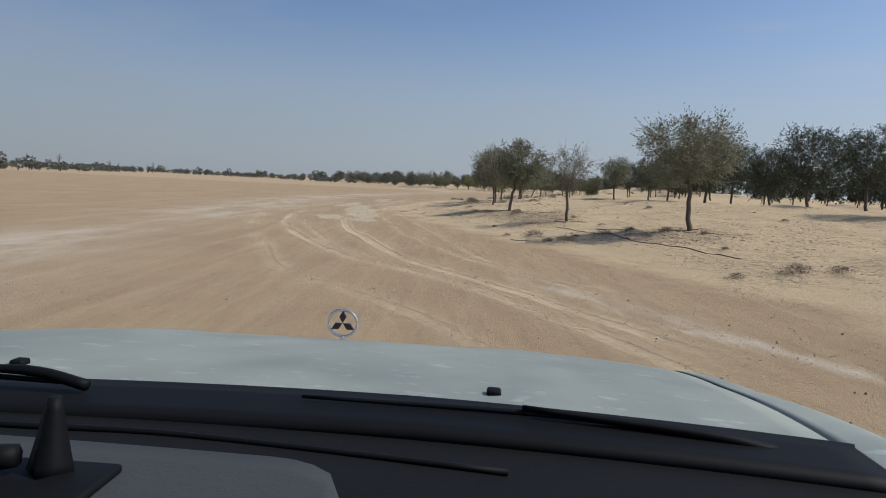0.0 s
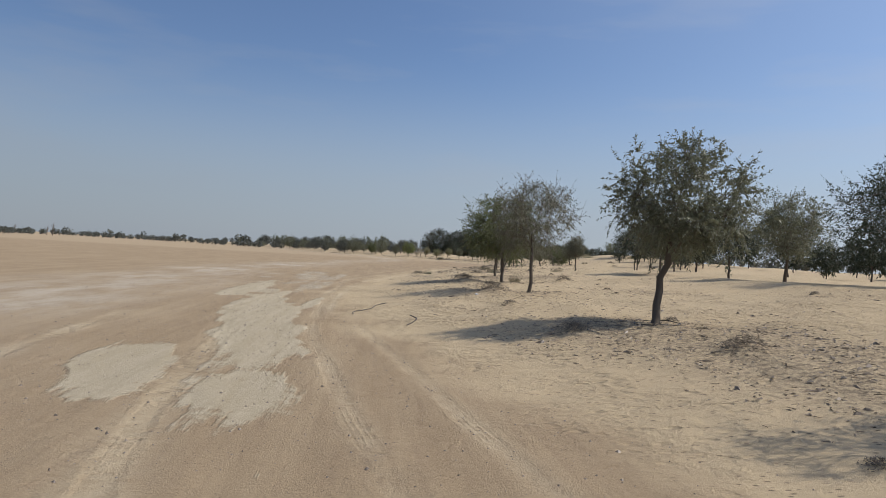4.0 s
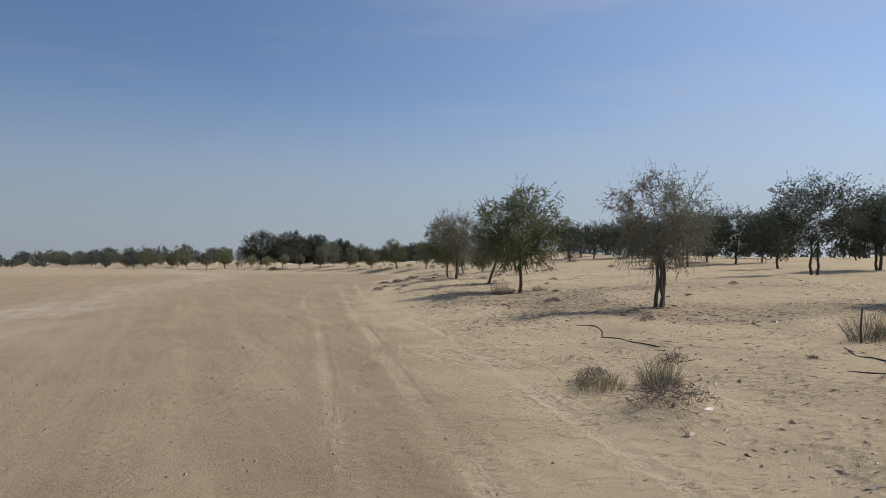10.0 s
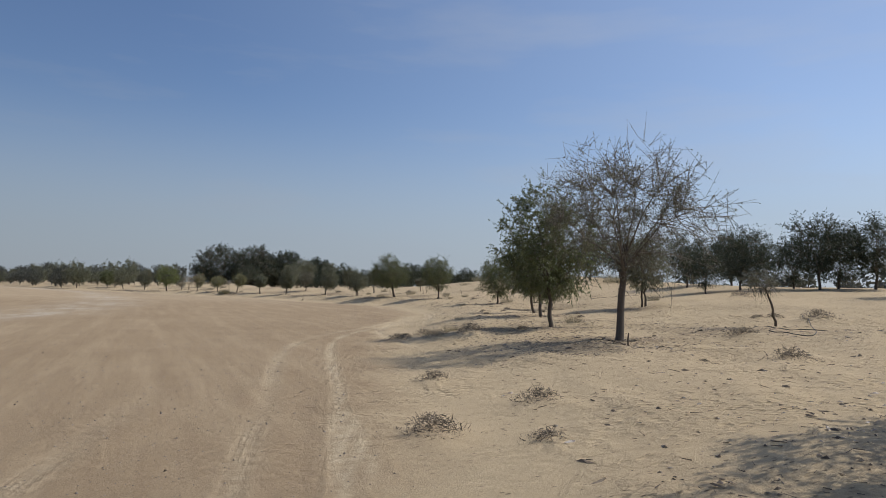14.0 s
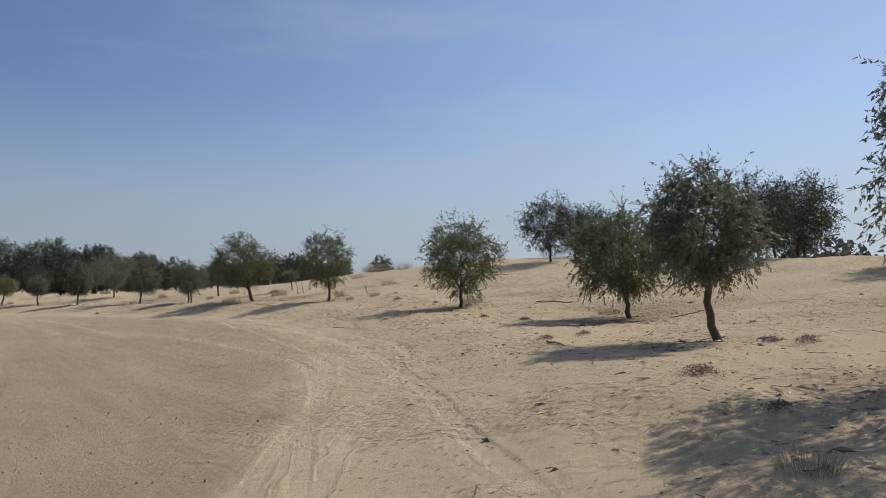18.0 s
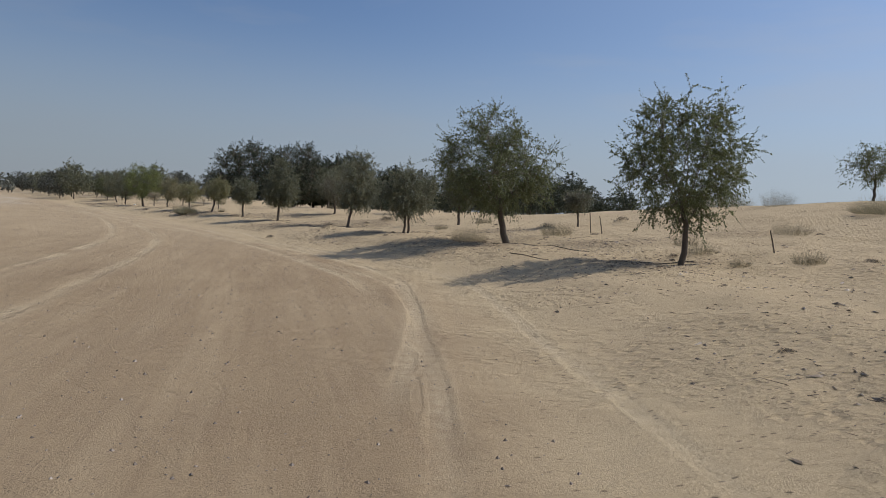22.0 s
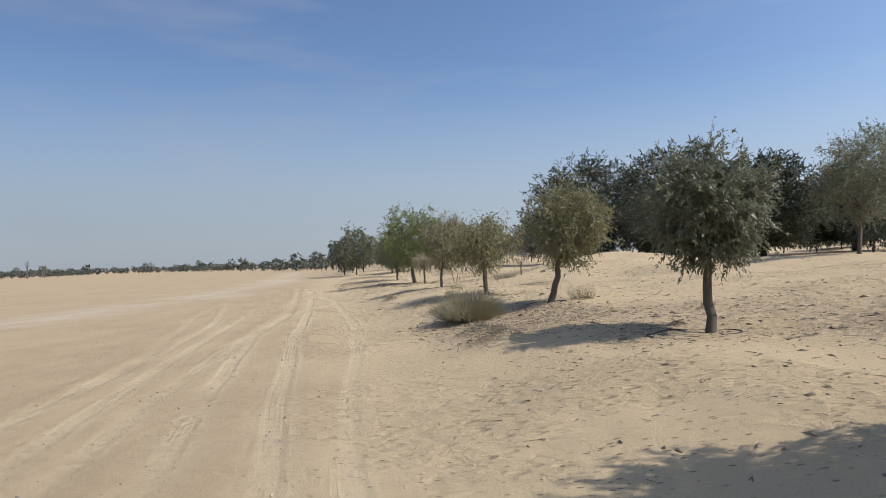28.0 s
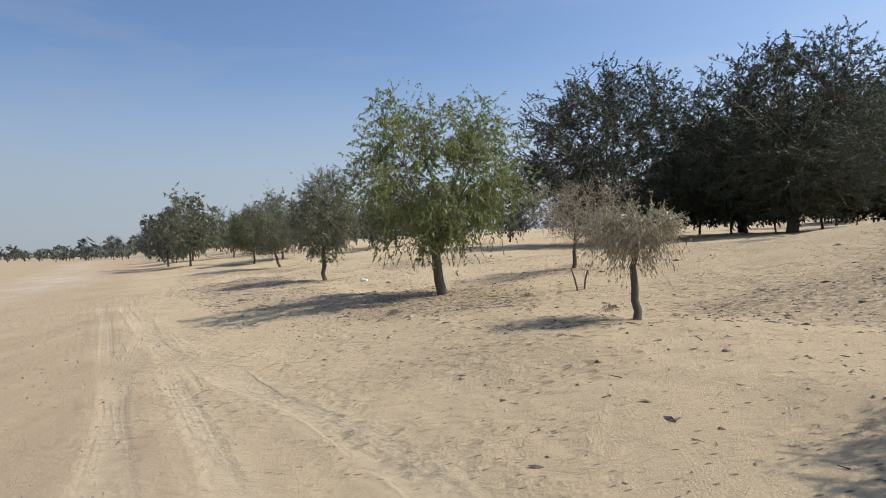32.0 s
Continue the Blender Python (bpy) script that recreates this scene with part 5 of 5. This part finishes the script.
def sheet(func, nu, nv, thick):
    """A curved sheet: func(u, v) gives the place for u and v from 0 to 1; it is thickened downwards."""
    bm = bmesh.new()
    top = [[bm.verts.new(func(i / nu, j / nv)) for j in range(nv + 1)] for i in range(nu + 1)]
    low = [[bm.verts.new(Vector(top[i][j].co) - Vector((0, 0, thick))) for j in range(nv + 1)] for i in range(nu + 1)]
    for i in range(nu):
        for j in range(nv):
            bm.faces.new((top[i][j], top[i + 1][j], top[i + 1][j + 1], top[i][j + 1]))
            bm.faces.new((low[i][j], low[i][j + 1], low[i + 1][j + 1], low[i + 1][j]))
    for i in range(nu):
        bm.faces.new((top[i][0], low[i][0], low[i + 1][0], top[i + 1][0]))
        bm.faces.new((top[i][nv], top[i + 1][nv], low[i + 1][nv], low[i][nv]))
    for j in range(nv):
        bm.faces.new((top[0][j], top[0][j + 1], low[0][j + 1], low[0][j]))
        bm.faces.new((top[nu][j], low[nu][j], low[nu][j + 1], top[nu][j + 1]))
    bmesh.ops.recalc_face_normals(bm, faces=bm.faces)
    return bm


def block(x0, x1, y0, y1, z0, z1, bevel=0.02):
    bm = bmesh.new()
    bmesh.ops.create_cube(bm, size=1, matrix=Matrix.Translation(((x0 + x1) / 2, (y0 + y1) / 2, (z0 + z1) / 2)) @ Matrix.Diagonal((x1 - x0, y1 - y0, z1 - z0, 1)))
    if bevel:
        bmesh.ops.bevel(bm, geom=bm.edges[:], offset=bevel, segments=2, affect="EDGES", profile=0.5)
    return bm


def rod(points, radii, sides=8, per=6):
    run = curve_through(points, per)
    r = np.interp(np.linspace(0, 1, len(run)), np.linspace(0, 1, len(radii)), radii)
    v, f = tubes(run[None], r[None], sides)
    bm = bmesh.new()
    vs = [bm.verts.new(p) for p in v]
    for q in f:
        bm.faces.new([vs[k] for k in q])
    bm.faces.new(vs[:sides][::-1])
    bm.faces.new(vs[-sides:])
    bmesh.ops.recalc_face_normals(bm, faces=bm.faces)
    return bm


def car_paint():
    n = Nodes("dusty_pale_silver_paint")
    pos = n.add("ShaderNodeTexCoord").outputs["Object"]
    stretched = n.add("ShaderNodeMapping", Vector=pos)
    stretched.inputs["Scale"].default_value = (1, 1.7, 1)
    spots = n.ramp(n.noise(stretched.outputs[0], 15, 4, 0.6), 0.6, 0.74)
    dust = n.ramp(n.noise(pos, 3, 4), 0.35, 0.7)
    col = n.mix(dust, (0.22, 0.245, 0.215), (0.31, 0.33, 0.29))
    col = n.mix(n.math("MULTIPLY", spots, 0.42), col, (0.55, 0.58, 0.56))
    shader = n.add("ShaderNodeBsdfPrincipled", Base_Color=col, Roughness=n.math("ADD", n.math("MULTIPLY", dust, 0.2), 0.5), Metallic=0.0)
    shader.inputs["Specular IOR Level"].default_value = 0.35
    n.link(n.bump(n.noise(pos, 300, 2), 0.05, 0.002), shader.inputs["Normal"])
    return n.end(shader.outputs[0])


PAINT = car_paint()
RUBBER = plain("black_rubber", (0.006, 0.0064, 0.0075), 0.6, vary=0.3, scale=60, gloss=0.12)
TRIM = plain("dark_grey_trim", (0.009, 0.0095, 0.011), 0.75, vary=0.2, scale=120, bump=0.15, gloss=0.12)
MAT_GREY = plain("grey_dash_mat", (0.04, 0.044, 0.048), 0.9, vary=0.12, scale=140, bump=0.2)
CHROME = plain("chrome", (0.75, 0.76, 0.78), 0.12, 1.0, 0.05)
EMBLEM_FACE = plain("dark_emblem_face", (0.05, 0.05, 0.055), 0.35, 0.6, 0.1)
LAMP_LENS = plain("lamp_lens", (0.6, 0.62, 0.64), 0.15, 0.0, 0.05, coat=1.0)


def build_car():
    car = new("off_road_car")
    car.matrix_basis = Matrix.Rotation(radians(-2.7), 4, "Z") @ Matrix.Translation((-0.366, 0, 0))
    tagged(car, "dusty pale silver off-road car with chrome bonnet ornament", "car")

    def bonnet_z(x, y):
        s = max(0.0, y - 1.0)
        side = min(1.0, abs(x) / 1.06)
        z = 1.232 - 0.132 * s**1.8 - 0.05 * side**4 * min(1.0, 0.25 + 1.6 * s)
        return z + 0.008 * float(1 - smooth(abs(abs(x) - 0.5), 0.0, 0.12)) * (1 - 0.5 * s)

    def bonnet_point(u, v):
        x = (u * 2 - 1) * 0.905
        front = 2.03 - 0.2 * abs(u * 2 - 1) ** 2.5
        rear = 0.985 - 0.05 * (u * 2 - 1) ** 2
        y = rear + (front - rear) * v
        return Vector((x, y, bonnet_z(x, y)))

    part("bonnet", sheet(bonnet_point, 36, 18, 0.025), PAINT, car, "pale silver bonnet with dust and whitish spots")
    for side in (-1, 1):
        def wing_point(u, v, side=side):
            y = 0.82 + 1.0 * u - 0.12 * u * u * v
            across = 0.911 + (0.155 - 0.04 * u * u) * v
            return Vector((side * across, y, bonnet_z(across, y) + 0.002 + 0.012 * v - 0.03 * v**4 - 0.05 * v**8))
        part("wing", sheet(wing_point, 18, 8, 0.02), PAINT, car)
        body = part("side_panel", block(min(side * 0.96, side * 1.02), max(side * 0.96, side * 1.02), -2.1, 2.0, 0.45, 1.02, 0.025), PAINT, car)
        tagged(body, "dusty pale silver side panel")
        part("headlamp", block(min(side * 0.5, side * 0.82), max(side * 0.5, side * 0.82), 1.9, 2.03, 0.74, 0.92, 0.02), LAMP_LENS, car)
        part("windscreen_pillar", rod([(side * 0.97, 0.66, 1.14), (side * 0.88, 0.34, 1.5), (side * 0.79, 0.02, 1.86)], [0.05, 0.045, 0.05], 8), TRIM, car, "black windscreen pillar")
        for y in (1.32, -1.45):
            wheel = part("wheel", rod([(side * 0.72, y, 0.38), (side * 0.85, y, 0.38), (side * 0.98, y, 0.38)], [0.2, 0.21, 0.2], 20), CHROME, car, "steel wheel")
            bm = bmesh.new()
            ring = 28
            rows = [(0.38, 0.62), (0.375, 0.6), (0.33, 0.6), (0.24, 0.62), (0.2, 0.64), (0.2, 0.86), (0.24, 0.88), (0.33, 0.9), (0.375, 0.9), (0.38, 0.88)]
            grid = [[bm.verts.new((side * (x + 0.1), y + r * math.cos(a), 0.38 + r * math.sin(a))) for r, x in rows] for a in np.arange(ring) / ring * 2 * math.pi]
            for i in range(ring):
                for j in range(len(rows)):
                    k = (j + 1) % len(rows)
                    bm.faces.new((grid[i][j], grid[(i + 1) % ring][j], grid[(i + 1) % ring][k], grid[i][k]))
            bmesh.ops.recalc_face_normals(bm, faces=bm.faces)
            part("tyre", bm, RUBBER, wheel, "black tyre")
        part("washer_nozzle", block(side * 0.41 - 0.012, side * 0.41 + 0.012, 1.117, 1.143, bonnet_z(0.41, 1.13) - 0.006, bonnet_z(0.41, 1.13) + 0.009, 0.004), RUBBER, car, "black washer nozzle")
    # dark seam between bonnet and wing
        part("panel_gap", rod([(side * 0.908, y, bonnet_z(0.908, y) - 0.001) for y in (1.3, 1.42, 1.55, 1.66, 1.78)], [0.0022, 0.0028], 5), RUBBER, car)
    part("front_panel", block(-0.96, 0.96, 1.7, 2.0, 0.62, 1.03, 0.03), PAINT, car)
    part("grille", block(-0.45, 0.45, 2.01, 2.04, 0.72, 0.92, 0.01), RUBBER, car)
    part("front_bumper", block(-1.0, 1.0, 2.02, 2.22, 0.42, 0.66, 0.04), PAINT, car)
    part("floor_pan", block(-0.95, 0.95, -2.1, 1.95, 0.4, 0.47, 0.01), RUBBER, car)
    part("tailgate", block(-0.96, 0.96, -2.16, -2.1, 0.45, 1.8, 0.02), PAINT, car)
    part("roof", sheet(lambda u, v: Vector(((u * 2 - 1) * 0.81, -2.1 + 2.1 * v, 1.86 + 0.05 * (1 - (u * 2 - 1) ** 2))), 8, 8, 0.04), PAINT, car)

    def scuttle_point(u, v):
        x = (u * 2 - 1) * 0.97
        y = 0.90 + 0.15 * v - 0.05 * (u * 2 - 1) ** 2
        return Vector((x, y, 1.2375 + 0.0085 * min(1.0, max(0.0, (x + 0.3) / 0.6)) - 0.02 * (u * 2 - 1) ** 2))

    part("scuttle", sheet(scuttle_point, 20, 4, 0.02), RUBBER, car, "black scuttle panel below the windscreen")

    def dash_z(x, y):
        return 1.232 - 0.16 * max(0.0, (0.55 - y) / 0.25) ** 2 - 0.012 * (x / 0.8) ** 2

    def dash_point(u, v):
        x = (u * 2 - 1) * 0.94
        y = 0.30 + 0.61 * v - 0.05 * (u * 2 - 1) ** 2 * v
        return Vector((x, y, dash_z(x, y)))

    part("dashboard", sheet(dash_point, 20, 14, 0.05), TRIM, car, "dark grey moulded dashboard")

    def mat_point(u, v):
        x = -0.78 + 1.02 * u
        corner = max(0.0, (x - 0.14) / 0.1)
        y = 0.36 + (0.455 - 0.03 * u - 0.1 * (1 - math.sqrt(max(0.0, 1 - corner**2)))) * v
        return Vector((x, y, dash_z(x, y) + 0.008))

    part("dash_mat", sheet(mat_point, 40, 10, 0.006), MAT_GREY, car, "grey cover on the dashboard")
    part("defroster_slot", rod([(-0.7, 0.85, 1.232), (-0.24, 0.845, 1.234), (0.0, 0.85, 1.234), (0.42, 0.805, 1.233)], [0.004, 0.005, 0.004], 6), RUBBER, car)
    # wipers
    for a, m, b, hub in (((-0.8, 0.97, 1.243), (-0.45, 0.99, 1.25), (-0.22, 0.985, 1.25), (-0.2, 0.975, 1.25)), ((0.12, 0.99, 1.25), (0.5, 0.985, 1.247), (0.72, 0.965, 1.235), (0.8, 0.955, 1.226))):
        wiper = part("wiper", rod([a, m, b], [0.003, 0.005, 0.004], 6), RUBBER, car, "black windscreen wiper")
        part("wiper_arm", rod([hub, (hub[0] - 0.1, hub[1] + 0.005, hub[2] + 0.016), ((a[0] + m[0] + b[0]) / 3, 0.985, 1.256)], [0.009, 0.008, 0.004], 6), RUBBER, wiper)
    # bonnet ornament: a chrome ring on a short stem with a plain dark face
    ornament = part("bonnet_ornament", rod([(0, 1.92, 1.1), (0, 1.92, 1.115), (0, 1.92, 1.13)], [0.012, 0.007, 0.006], 8), CHROME, car, "chrome ring ornament on a short stem")
    part("ring", rod([(0.042 * math.sin(a), 1.92, 1.167 + 0.038 * math.cos(a)) for a in np.linspace(0, 2 * math.pi, 17)], [0.004, 0.004], 6, 3), CHROME, ornament)
    for k in range(3):
        a = k * 2 * math.pi / 3
        bm = bmesh.new()
        c = Vector((0.019 * math.sin(a), 1.92, 1.167 + 0.018 * math.cos(a)))
        out, across = Vector((math.sin(a), 0, math.cos(a))), Vector((math.cos(a), 0, -math.sin(a)))
        flat = [c + out * 0.018, c + across * 0.010, c - out * 0.018, c - across * 0.010]
        front = [bm.verts.new(p + Vector((0, -0.004, 0))) for p in flat]
        back = [bm.verts.new(p + Vector((0, 0.004, 0))) for p in flat]
        bm.faces.new(front)
        bm.faces.new(back[::-1])
        for i in range(4):
            bm.faces.new((front[i], back[i], back[(i + 1) % 4], front[(i + 1) % 4]))
        bmesh.ops.recalc_face_normals(bm, faces=bm.faces)
        part("lozenge", bm, EMBLEM_FACE, ornament, smooth_shading=False)
    # phone bracket standing on the dashboard
    bracket = new("phone_bracket")
    bracket.matrix_basis = car.matrix_basis
    tagged(bracket, "black plastic phone bracket standing on the dashboard", "phone bracket")
    part("foot", block(-0.22, -0.01, 0.6, 0.72, 1.238, 1.25, 0.005), RUBBER, bracket)
    part("upright", rod([(-0.075, 0.69, 1.245), (-0.072, 0.69, 1.29), (-0.07, 0.69, 1.33)], [0.028, 0.017, 0.009], 4, 3), RUBBER, bracket)
    part("clamp", rod([(-0.16, 0.66, 1.245), (-0.14, 0.665, 1.265), (-0.1, 0.675, 1.27)], [0.02, 0.016, 0.012], 6, 3), RUBBER, bracket)


build_car()
